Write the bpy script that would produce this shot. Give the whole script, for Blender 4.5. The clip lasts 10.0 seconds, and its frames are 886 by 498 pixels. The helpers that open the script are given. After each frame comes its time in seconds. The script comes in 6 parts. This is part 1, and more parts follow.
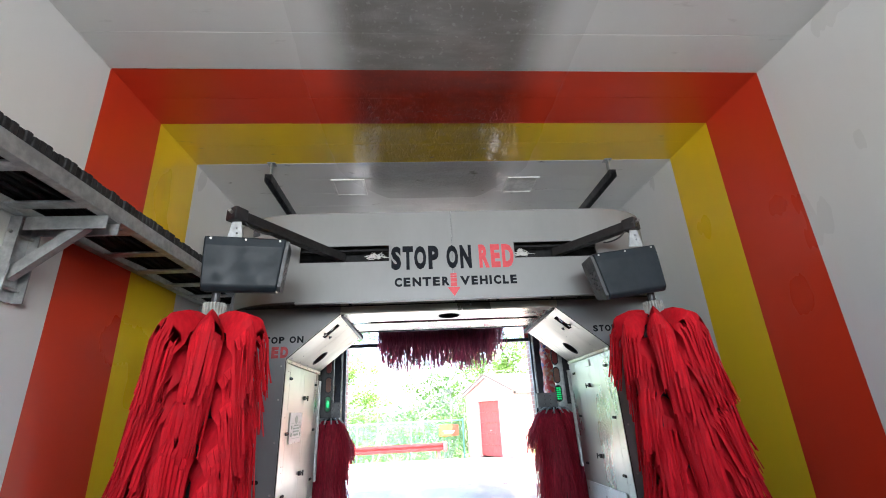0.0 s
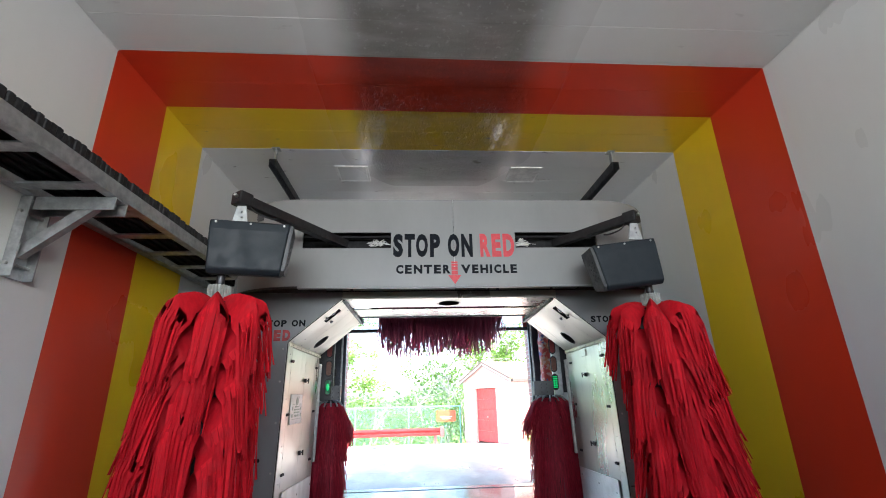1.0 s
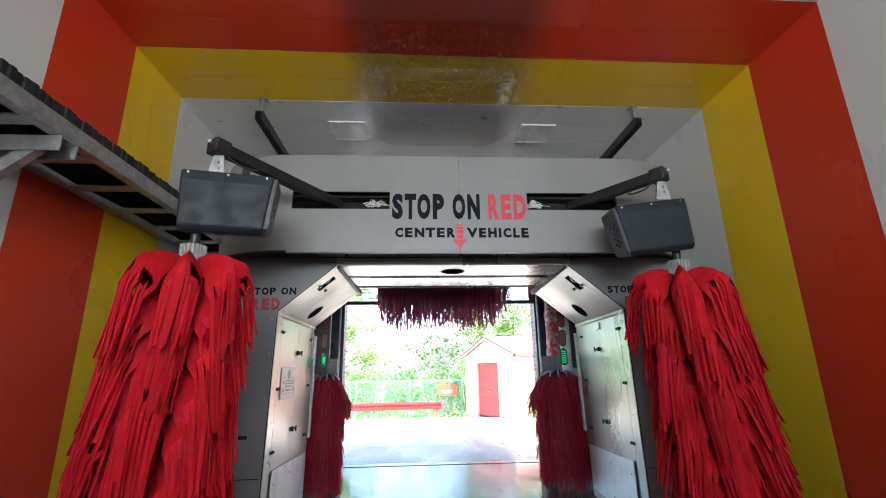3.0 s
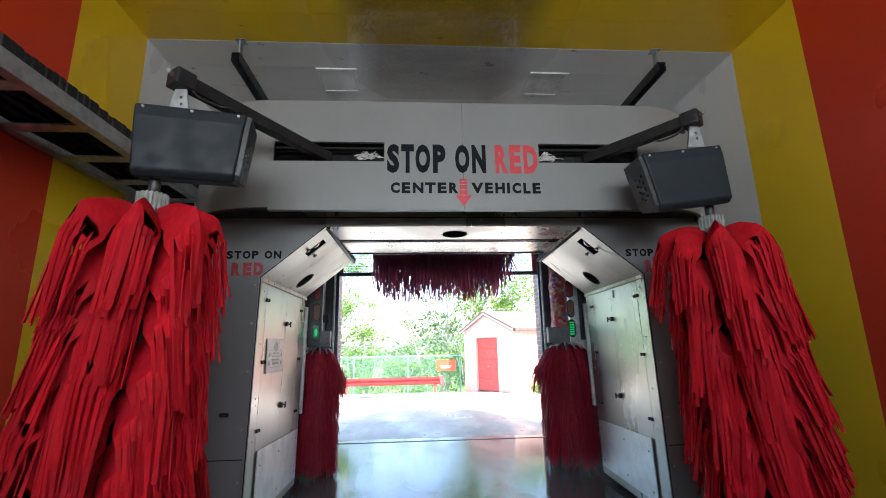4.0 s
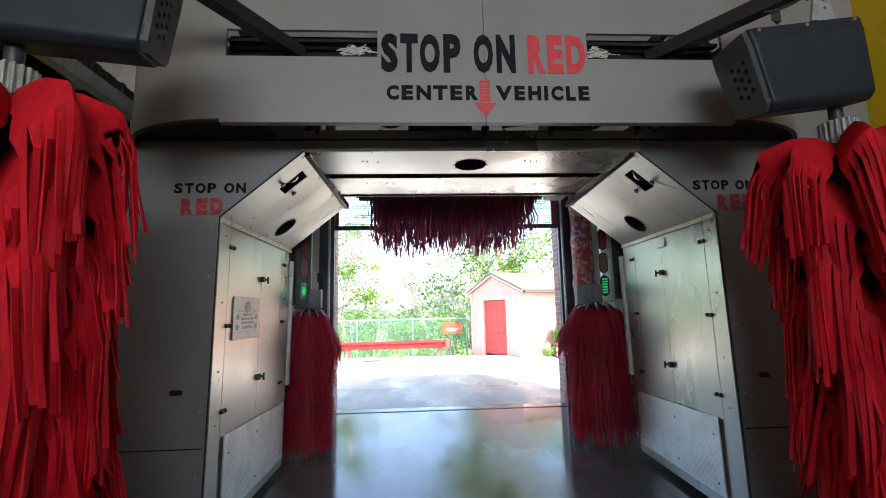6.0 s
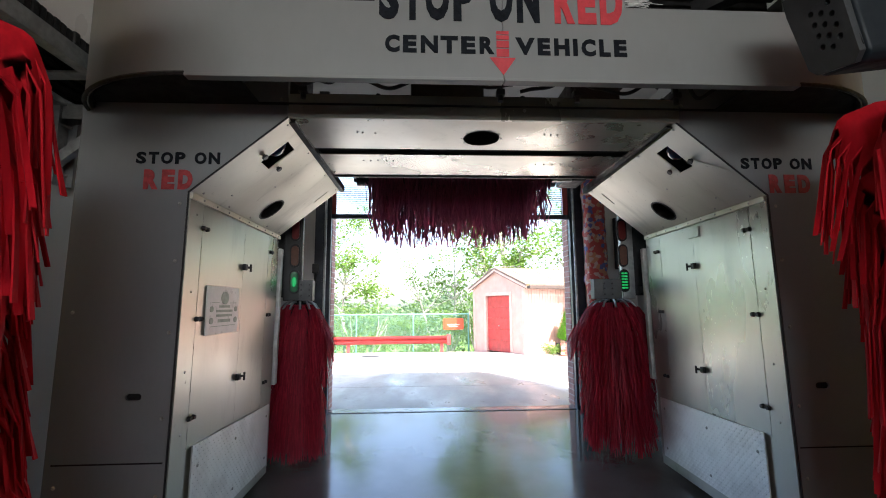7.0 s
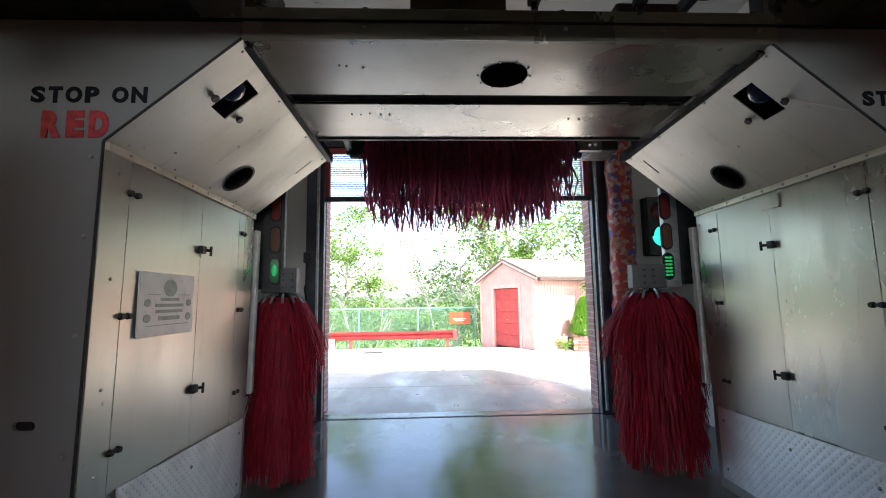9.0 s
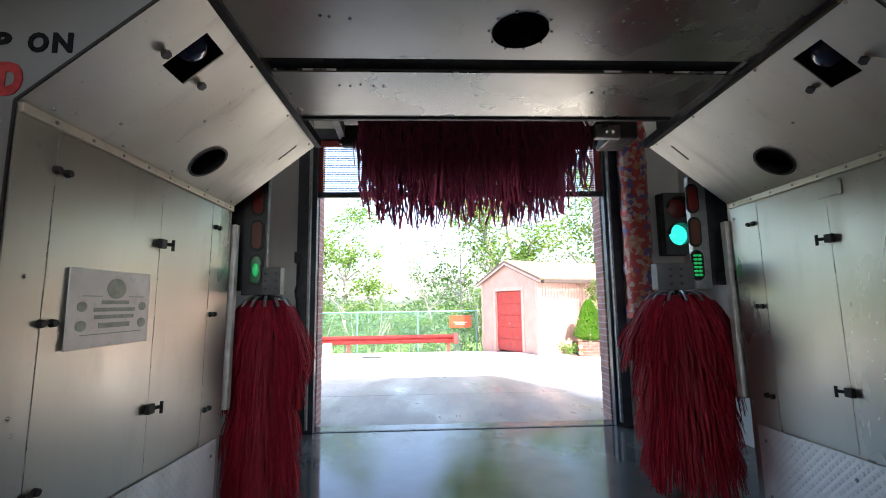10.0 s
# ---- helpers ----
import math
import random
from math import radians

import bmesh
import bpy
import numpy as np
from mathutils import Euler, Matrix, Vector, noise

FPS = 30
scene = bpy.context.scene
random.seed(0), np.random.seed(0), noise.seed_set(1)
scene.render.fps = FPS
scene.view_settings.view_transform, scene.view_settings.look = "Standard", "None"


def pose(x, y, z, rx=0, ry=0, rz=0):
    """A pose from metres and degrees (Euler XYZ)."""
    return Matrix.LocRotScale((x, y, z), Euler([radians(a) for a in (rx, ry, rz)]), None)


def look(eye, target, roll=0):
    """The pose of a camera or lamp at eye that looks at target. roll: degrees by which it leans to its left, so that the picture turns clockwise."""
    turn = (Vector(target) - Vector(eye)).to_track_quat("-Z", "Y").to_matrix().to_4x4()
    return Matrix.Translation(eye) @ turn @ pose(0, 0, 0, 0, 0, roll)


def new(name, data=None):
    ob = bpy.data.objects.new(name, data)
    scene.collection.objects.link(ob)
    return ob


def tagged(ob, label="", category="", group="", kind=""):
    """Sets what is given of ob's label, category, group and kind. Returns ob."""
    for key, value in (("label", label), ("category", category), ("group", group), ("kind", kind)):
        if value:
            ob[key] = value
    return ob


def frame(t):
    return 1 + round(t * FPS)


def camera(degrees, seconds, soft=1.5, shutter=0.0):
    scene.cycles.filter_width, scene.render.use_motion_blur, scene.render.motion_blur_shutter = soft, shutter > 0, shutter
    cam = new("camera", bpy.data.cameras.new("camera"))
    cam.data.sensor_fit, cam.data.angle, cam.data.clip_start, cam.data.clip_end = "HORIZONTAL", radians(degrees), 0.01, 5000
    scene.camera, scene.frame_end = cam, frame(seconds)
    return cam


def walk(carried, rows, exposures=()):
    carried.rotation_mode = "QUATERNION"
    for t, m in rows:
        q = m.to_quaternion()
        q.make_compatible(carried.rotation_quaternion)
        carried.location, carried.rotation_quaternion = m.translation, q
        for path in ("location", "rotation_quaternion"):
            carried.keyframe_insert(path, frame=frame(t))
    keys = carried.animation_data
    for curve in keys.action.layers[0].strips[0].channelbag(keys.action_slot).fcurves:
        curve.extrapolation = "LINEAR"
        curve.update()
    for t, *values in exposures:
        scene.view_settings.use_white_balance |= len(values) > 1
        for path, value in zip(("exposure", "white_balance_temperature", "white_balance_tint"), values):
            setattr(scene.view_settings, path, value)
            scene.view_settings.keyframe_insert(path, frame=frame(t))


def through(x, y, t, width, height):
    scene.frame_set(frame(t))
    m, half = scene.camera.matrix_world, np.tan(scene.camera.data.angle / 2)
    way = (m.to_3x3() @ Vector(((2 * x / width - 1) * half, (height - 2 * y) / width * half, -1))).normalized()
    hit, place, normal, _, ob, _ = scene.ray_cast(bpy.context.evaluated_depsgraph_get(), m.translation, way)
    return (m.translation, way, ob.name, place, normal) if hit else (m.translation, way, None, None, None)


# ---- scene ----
cam = camera(90.0, 10.0, soft=1.0)
PATH = [
    (0, (-0.34, 0.08, 1.403), (-0.209, 1.956, 2.084), -2.8),
    (0.5, (-0.352, 0.049, 1.409), (-0.223, 1.934, 2.067), -2.3),
    (1, (-0.346, 0.037, 1.394), (-0.221, 1.932, 2.023), -1.4),
    (1.5, (-0.343, 0.047, 1.393), (-0.219, 1.955, 1.979), -0.9),
    (2, (-0.343, 0.13, 1.399), (-0.222, 2.046, 1.96), -0.9),
    (2.5, (-0.339, 0.268, 1.405), (-0.223, 2.189, 1.949), -0.9),
    (4, (-0.349, 0.849, 1.355), (-0.221, 2.798, 1.784), -1.1),
    (4.5, (-0.349, 1.076, 1.341), (-0.224, 3.042, 1.682), -1.6),
    (5, (-0.353, 1.267, 1.338), (-0.232, 3.238, 1.651), -1.9),
    (5.5, (-0.359, 1.466, 1.334), (-0.243, 3.441, 1.624), -1.7),
    (7, (-0.361, 2.054, 1.323), (-0.26, 4.036, 1.575), -0.4),
    (7.5, (-0.36, 2.224, 1.323), (-0.265, 4.207, 1.565), -0.4),
    (8, (-0.361, 2.364, 1.319), (-0.27, 4.348, 1.553), -0.4),
    (8.5, (-0.361, 2.513, 1.314), (-0.275, 4.498, 1.539), -0.6),
    (9, (-0.363, 2.689, 1.309), (-0.281, 4.675, 1.534), -0.8),
    (9.5, (-0.359, 2.879, 1.309), (-0.281, 4.864, 1.537), -0.8),
    (10, (-0.363, 3.043, 1.308), (-0.281, 5.027, 1.547), -0.8),
]
walk(cam, [(t, look(eye, target, roll)) for t, eye, target, roll in PATH], exposures=[(0, 3.7, 6250, 10), (0.5, 3.45, 6250, 10), (1, 3.42, 6250, 10), (2.5, 3.42, 6250, 10), (4.0, 3.03, 6250, 10), (5.0, 2.94, 6300, 10), (7.0, 2.72, 6680, 11), (10, 2.62, 6720, 11)])
SUN, SKY, ENTRY = 3.3, 0.15, 6.7

# ---- light ----
world = bpy.data.worlds.new("sky")
scene.world = world
world.use_nodes = True
wn = world.node_tree
sky = wn.nodes.new("ShaderNodeTexSky")
sky.sky_type = "NISHITA"
sky.sun_disc = False
sky.sun_elevation, sky.sun_rotation = radians(51), radians(149)
sky.air_density, sky.dust_density = 0.9, 2.5
wn.nodes["Background"].inputs["Strength"].default_value = SKY
wn.links.new(sky.outputs[0], wn.nodes["Background"].inputs["Color"])

sun = new("sun", bpy.data.lights.new("sun", "SUN"))
sun.data.energy, sun.data.angle, sun.data.color = SUN, radians(0.6), (1.0, 0.95, 0.88)
sun.matrix_world = look((1.8 * 4, -3.0 * 4, 4.3 * 4), (0, 0, 0))

# added lamp for the entry's daylight, set high and tilted up to spare low parts
entry = new("entry_daylight", bpy.data.lights.new("entry_daylight", "AREA"))
entry.data.shape, entry.data.size, entry.data.size_y = "RECTANGLE", 4.2, 1.4
entry.data.energy, entry.data.color = ENTRY, (0.94, 0.97, 1.0)
entry.data.spread = radians(85)
entry.matrix_world = look((0, -2.62, 2.9), (0, 5, 4.4))


# ---- materials ----
class Nodes:
    """Small helper that wires up one node material."""

    def __init__(self, name):
        self.m = bpy.data.materials.new(name)
        self.m.use_nodes = True
        self.t = self.m.node_tree
        self.b = self.t.nodes["Principled BSDF"]
        self.pos = self.t.nodes.new("ShaderNodeNewGeometry").outputs["Position"]

    def put(self, value, socket):
        if hasattr(value, "is_linked"):
            self.t.links.new(value, socket)
        else:
            socket.default_value = value

    def math(self, op, a, b=0.0, c=0.0, clamp=False):
        n = self.t.nodes.new("ShaderNodeMath")
        n.operation, n.use_clamp = op, clamp
        for v, s in zip((a, b, c), n.inputs):
            self.put(v, s)
        return n.outputs[0]

    def stretch(self, s):
        n = self.t.nodes.new("ShaderNodeVectorMath")
        n.operation = "MULTIPLY"
        self.t.links.new(self.pos, n.inputs[0])
        n.inputs[1].default_value = s
        return n.outputs[0]

    def noise(self, scale, detail=4.0, stretch=None, rough=0.55):
        n = self.t.nodes.new("ShaderNodeTexNoise")
        self.t.links.new(self.stretch(stretch) if stretch else self.pos, n.inputs["Vector"])
        n.inputs["Scale"].default_value = scale
        n.inputs["Detail"].default_value = detail
        n.inputs["Roughness"].default_value = rough
        return n.outputs["Fac"]

    def ramp(self, fac, lo, hi, a=0.0, b=1.0):
        n = self.t.nodes.new("ShaderNodeMapRange")
        n.interpolation_type = "SMOOTHSTEP"
        for v, s in zip((fac, lo, hi, a, b), n.inputs):
            self.put(v, s)
        return n.outputs[0]

    def mix(self, fac, a, b, kind="MIX"):
        n = self.t.nodes.new("ShaderNodeMix")
        n.data_type, n.blend_type = "RGBA", kind
        self.put(fac, n.inputs["Factor"])
        for v, s in ((a, n.inputs[6]), (b, n.inputs[7])):
            self.put((*v, 1.0) if isinstance(v, tuple) and len(v) == 3 else v, s)
        return n.outputs[2]

    def axis(self, which):
        n = self.t.nodes.new("ShaderNodeSeparateXYZ")
        self.t.links.new(self.pos, n.inputs[0])
        return n.outputs[which]

    def bump(self, height, strength, distance=0.01):
        n = self.t.nodes.new("ShaderNodeBump")
        n.inputs["Strength"].default_value = strength
        n.inputs["Distance"].default_value = distance
        self.t.links.new(height, n.inputs["Height"])
        if self.b.inputs["Normal"].is_linked:
            self.t.links.new(self.b.inputs["Normal"].links[0].from_socket, n.inputs["Normal"])
        self.t.links.new(n.outputs[0], self.b.inputs["Normal"])

    def set(self, **values):
        for k, v in values.items():
            self.put((*v, 1.0) if isinstance(v, tuple) and len(v) == 3 else v, self.b.inputs[k.replace("_", " ")])
        return self.m


def surface(name, base, rough=0.5, metal=0.0, var=0.2, scale=3.0, fine=60.0, bump=0.15, stretch=None, rvar=0.1, vary=0.0):
    """Base colour with broad blotches and fine grain, uneven gloss and fine relief."""
    n = Nodes(name)
    dark = tuple(c * (1 - var) for c in base)
    light = tuple(min(1.0, c * (1 + 0.6 * var)) for c in base)
    col = n.mix(n.ramp(n.noise(scale, 5, stretch), 0.3, 0.7), dark, light)
    grain = n.noise(fine, 3, stretch)
    col = n.mix(n.ramp(grain, 0.35, 0.75, 0.0, var * 0.8), col, tuple(c * 0.6 for c in base))
    if vary:
        info = n.t.nodes.new("ShaderNodeObjectInfo")
        col = n.mix(n.math("MULTIPLY", info.outputs["Random"], vary), col, tuple(c * 0.45 for c in base))
    n.bump(grain, bump, 0.004)
    return n.set(Base_Color=col, Metallic=metal, Roughness=n.ramp(n.noise(scale * 2.3, 4), 0.3, 0.7, max(0.02, rough - rvar), min(1.0, rough + rvar)))


ORANGE, YELLOW, WHITE = (0.58, 0.039, 0.013), (0.75, 0.51, 0.014), (0.640, 0.643, 0.618)


def painted_panels(name, soot):
    """White plastic panels with an orange and a yellow hoop; over the drive a film of soot."""
    n = Nodes(name)
    y = n.axis(1)
    skew = n.math("MULTIPLY_ADD", n.axis(0), -0.0075, -0.019)
    line = n.math("ADD", y, skew)
    orange = n.math("MULTIPLY", n.math("GREATER_THAN", line, 2.83), n.math("LESS_THAN", line, 3.51))
    yellow = n.math("MULTIPLY", n.math("GREATER_THAN", line, 3.51), n.math("LESS_THAN", y, 4.20))
    col = n.mix(orange, WHITE, ORANGE)
    col = n.mix(yellow, col, YELLOW)
    streaks = n.ramp(n.noise(1.0, 4, (1.5, 1.5, 0.25)), 0.40, 0.8, 0.0, 0.035)
    col = n.mix(streaks, col, (0.33, 0.28, 0.22))
    # faint upright bands put the walls' streaky reflections into the colour
    upright_streaks = n.ramp(n.noise(6.0, 3, (1.0, 1.0, 0.04)), 0.25, 0.85, 0.0, 0.025)
    col = n.mix(upright_streaks, col, (0.10, 0.06, 0.035))
    col = n.mix(n.ramp(n.noise(45, 3), 0.6, 0.85, 0.0, 0.07), col, (0.2, 0.18, 0.15))
    rough = n.math("ADD", n.ramp(n.noise(1.2, 1), 0.2, 0.8, 0.26, 0.32), n.math("MULTIPLY", upright_streaks, 0.4))
    if soot:
        x = n.math("ABSOLUTE", n.math("ADD", n.axis(0), n.math("MULTIPLY", n.noise(1.1, 4, (1.0, 0.5, 1.0)), 0.22)))
        x = n.math("SUBTRACT", x, 0.07)
        film = n.ramp(x, 0.46, 0.86, 0.80, 0.0)
        film = n.math("MULTIPLY", film, n.ramp(y, 2.9, 5.4, 1.0, 0.55))
        film = n.math("MULTIPLY", film, n.ramp(n.noise(7, 6, (0.35, 1.0, 1.0)), 0.25, 0.65, 0.82, 1.0))
        drops = n.ramp(n.noise(26, 4), 0.58, 0.7)
        film = n.math("MULTIPLY", film, n.math("SUBTRACT", 1.0, n.math("MULTIPLY", drops, 0.16)))
        under = n.t.nodes.new("ShaderNodeVectorMath")
        under.operation = "MULTIPLY"
        n.put(col, under.inputs[0])
        under.inputs[1].default_value = (0.14, 0.115, 0.09)
        col = n.mix(film, col, under.outputs[0])
        specks = n.math("MULTIPLY", n.ramp(n.noise(11, 5, (0.4, 1.0, 1.0)), 0.66, 0.74), n.ramp(y, 3.4, 4.4, 0.15, 0.75))
        col = n.mix(specks, col, (0.11, 0.095, 0.07))
        rough = n.math("ADD", n.ramp(x, 0.45, 1.1, 0.07, 0.30), n.ramp(y, 4.3, 5.2, 0.0, 0.22))
        wet = n.math("MULTIPLY", n.ramp(x, 0.50, 0.80, 1.0, 0.0), n.ramp(y, 3.0, 3.5, 0.25, 1.0))
        wet = n.math("MULTIPLY", wet, n.ramp(y, 4.55, 5.0, 1.0, 0.15))
        n.bump(n.math("MULTIPLY", n.ramp(n.noise(42, 2, (1.0, 0.6, 1.0)), 0.46, 0.66), wet), 0.65, 0.0055)
    n.bump(n.noise(2.2, 2), 0.04, 0.02)
    return n.set(Base_Color=col, Roughness=rough)


def steel_sheet(name, base=(0.60, 0.60, 0.57), rough=0.30, blotch=0.35, stretch=(1.0, 1.0, 0.25), metal=0.92, grime=0.0, wear=1.0):
    """Worn stainless sheet: soft water marks, fine brushed streaks, small spots and slight waves."""
    n = Nodes(name)
    marks = n.ramp(n.noise(1.6, 3, stretch, 0.45), 0.30, 0.80)
    col = n.mix(n.math("MULTIPLY", marks, blotch), base, tuple(0.62 * c * k for c, k in zip(base, (1.0, 0.96, 0.84))))
    brushed = n.ramp(n.noise(34, 2, (1.0, 1.0, 0.02)), 0.25, 0.8)
    col = n.mix(n.math("MULTIPLY", brushed, 0.05), col, tuple(0.6 * c for c in base))
    upright_streaks = n.ramp(n.noise(5, 1, (1.0, 1.0, 0.10), 0.5), 0.40, 0.95)
    col = n.mix(n.math("MULTIPLY", upright_streaks, 0.18 * wear), col, (0.30, 0.27, 0.19))
    smears = n.ramp(n.noise(7, 5, stretch, 0.6), 0.52, 0.78)
    col = n.mix(n.math("MULTIPLY", smears, 0.42 * wear), col, tuple(0.45 * c for c in base))
    spots = n.ramp(n.noise(38, 1), 0.70, 0.80)
    col = n.mix(n.math("MULTIPLY", spots, 0.25 * wear), col, (0.14, 0.13, 0.10))
    r = n.math("ADD", n.ramp(n.noise(1.8, 3, stretch, 0.45), 0.25, 0.75, rough - 0.05, rough + 0.08), n.math("MULTIPLY", spots, 0.06))
    r = n.math("ADD", r, n.math("MULTIPLY", smears, 0.12 * wear))
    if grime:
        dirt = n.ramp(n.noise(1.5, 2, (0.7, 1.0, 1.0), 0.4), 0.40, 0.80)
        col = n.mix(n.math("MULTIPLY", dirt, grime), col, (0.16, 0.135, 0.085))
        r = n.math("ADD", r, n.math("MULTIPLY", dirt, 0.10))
    n.bump(n.noise(1.6, 1), 0.07, 0.02)
    return n.set(Base_Color=col, Metallic=metal, Roughness=r)


def tread_plate(name):
    n = Nodes(name)
    w = n.t.nodes.new("ShaderNodeTexWave")
    w.wave_type, w.bands_direction = "BANDS", "DIAGONAL"
    w.inputs["Scale"].default_value = 14.0
    n.t.links.new(n.stretch((0.0, 1.0, 1.0)), w.inputs["Vector"])
    v = n.t.nodes.new("ShaderNodeTexWave")
    v.wave_type, v.bands_direction = "BANDS", "DIAGONAL"
    v.inputs["Scale"].default_value = 14.0
    n.t.links.new(n.stretch((0.0, 1.0, -1.0)), v.inputs["Vector"])
    lugs = n.math("MULTIPLY", n.ramp(w.outputs["Fac"], 0.45, 0.75), n.ramp(v.outputs["Fac"], 0.45, 0.75))
    n.bump(lugs, 0.8, 0.006)
    col = n.mix(n.ramp(n.noise(5, 5), 0.4, 0.7, 0.0, 0.5), (0.80, 0.80, 0.78), (0.52, 0.51, 0.48))
    return n.set(Base_Color=col, Metallic=0.6, Roughness=0.34)


def felt(name, base, thin=0.0, rough=0.75, gloss=0.12):
    """Soft felt strips; thin ones let some light through."""
    n = Nodes(name)
    strip = n.ramp(n.noise(42, 2, (1.0, 1.0, 0.05)), 0.3, 0.7)
    col = n.mix(n.math("MULTIPLY", strip, 0.6), base, tuple(c * 0.5 for c in base))
    each = n.t.nodes.new("ShaderNodeNewGeometry").outputs["Random Per Island"]
    col = n.mix(n.math("MULTIPLY", each, 0.6), col, tuple(c * 0.4 for c in base))
    col = n.mix(n.ramp(n.noise(7, 4), 0.45, 0.75, 0.0, 0.35), col, tuple(0.5 * c + 0.02 for c in base))
    n.bump(n.noise(180, 2), 0.25, 0.003)
    m = n.set(Base_Color=col, Roughness=rough, Specular_IOR_Level=gloss)
    if thin:
        through = n.t.nodes.new("ShaderNodeBsdfTranslucent")
        blend = n.t.nodes.new("ShaderNodeMixShader")
        n.t.links.new(col, through.inputs["Color"])
        blend.inputs[0].default_value = thin
        n.t.links.new(n.b.outputs[0], blend.inputs[1])
        n.t.links.new(through.outputs[0], blend.inputs[2])
        n.t.links.new(blend.outputs[0], n.t.nodes["Material Output"].inputs["Surface"])
    return m


def wet_concrete(name, base, wet, scale=0.9):
    """Concrete under a thin film of water, with drier patches between shallow pools."""
    n = Nodes(name)
    pools = n.ramp(n.noise(scale, 4, (1.0, 0.45, 1.0)), 0.30, 0.62)
    col = n.mix(n.ramp(n.noise(3.1, 6), 0.3, 0.7), tuple(c * 0.75 for c in base), base)
    col = n.mix(n.ramp(n.noise(90, 3), 0.4, 0.7, 0.0, 0.35), col, tuple(c * 0.5 for c in base))
    col = n.mix(n.math("MULTIPLY", pools, wet * 0.5), col, tuple(c * 0.5 for c in base))
    n.bump(n.noise(60, 3), 0.05, 0.003)
    n.bump(n.noise(5, 2), 0.08, 0.008)
    return n.set(Base_Color=col, Roughness=n.math("SUBTRACT", 0.27, n.math("MULTIPLY", pools, 0.20 * wet)))


def glow(name, base, colour, strength):
    n = Nodes(name)
    lit = n.ramp(n.noise(60, 2), 0.3, 0.7, 0.6 * strength, strength)
    return n.set(Base_Color=base, Roughness=0.2, Emission_Color=colour, Emission_Strength=lit)


def star_print(name):
    n = Nodes(name)
    v = n.t.nodes.new("ShaderNodeTexVoronoi")
    v.inputs["Scale"].default_value = 22.0
    n.t.links.new(n.pos, v.inputs["Vector"])
    sep = n.t.nodes.new("ShaderNodeSeparateColor")
    n.t.links.new(v.outputs["Color"], sep.inputs[0])
    col = n.mix(n.math("GREATER_THAN", sep.outputs[0], 0.30), (0.46, 0.30, 0.27), (0.42, 0.045, 0.04))
    col = n.mix(n.math("GREATER_THAN", sep.outputs[0], 0.68), col, (0.10, 0.09, 0.27))
    col = n.mix(n.math("GREATER_THAN", sep.outputs[0], 0.80), col, (0.44, 0.17, 0.09))
    return n.set(Base_Color=col, Roughness=0.5)


def leaves(name, a, b, thin=0.45):
    """Leaves that differ in tone and let part of the light through."""
    n = Nodes(name)
    r = n.t.nodes.new("ShaderNodeNewGeometry").outputs["Random Per Island"]
    col = n.mix(r, a, b)
    m = n.set(Base_Color=col, Roughness=0.5)
    glowing = n.t.nodes.new("ShaderNodeBsdfTranslucent")
    blend = n.t.nodes.new("ShaderNodeMixShader")
    n.t.links.new(n.mix(0.35, col, (0.30, 0.42, 0.05)), glowing.inputs["Color"])
    blend.inputs[0].default_value = thin
    n.t.links.new(n.b.outputs[0], blend.inputs[1])
    n.t.links.new(glowing.outputs[0], blend.inputs[2])
    n.t.links.new(blend.outputs[0], n.t.nodes["Material Output"].inputs["Surface"])
    return m


def damp_shaded_apron(name):
    """Concrete slab: a dark tongue, part damp, part building shade put into the colour, dry and pale beside it."""
    n = Nodes(name)
    x, y = n.axis(0), n.axis(1)
    wander = n.math("MULTIPLY_ADD", n.noise(1.3, 5), 0.7, -0.35)
    east = n.math("SUBTRACT", n.math("MULTIPLY_ADD", y, -0.49, 6.45), n.math("ADD", x, wander))
    west = n.math("SUBTRACT", n.math("ADD", x, wander), n.math("MULTIPLY_ADD", y, 0.45, -6.07))
    wet = n.math("MULTIPLY", n.ramp(east, -0.05, 0.22), n.ramp(west, -0.05, 0.22))
    grit = n.noise(75, 4)
    dry = n.mix(n.ramp(n.noise(2.4, 6), 0.3, 0.7), (0.40, 0.375, 0.335), (0.50, 0.475, 0.43))
    # darker for damp and for the shade of the building together
    damp = n.mix(n.ramp(n.noise(1.9, 6, (1.0, 0.4, 1.0)), 0.3, 0.7), (0.24, 0.215, 0.175), (0.34, 0.31, 0.265))
    col = n.mix(wet, dry, damp)
    col = n.mix(n.ramp(grit, 0.42, 0.7, 0.0, 0.4), col, (0.09, 0.08, 0.07))
    litter = n.math("MULTIPLY", n.ramp(n.noise(17, 3, (1.0, 0.6, 1.0)), 0.66, 0.70), 0.6)
    col = n.mix(litter, col, (0.06, 0.05, 0.035))
    pools = n.ramp(n.noise(1.6, 5, (1.0, 0.35, 1.0)), 0.42, 0.66)
    rough = n.math("SUBTRACT", 0.72, n.math("MULTIPLY", wet, n.math("MULTIPLY_ADD", pools, 0.26, 0.22)))
    n.bump(grit, 0.35, 0.005)
    n.bump(n.noise(9, 4), 0.15, 0.012)
    return n.set(Base_Color=col, Roughness=rough)


def brickwork(name, base):
    return surface(name, base, 0.85, 0, 0.3, 9, 130, 0.5, vary=0.5)


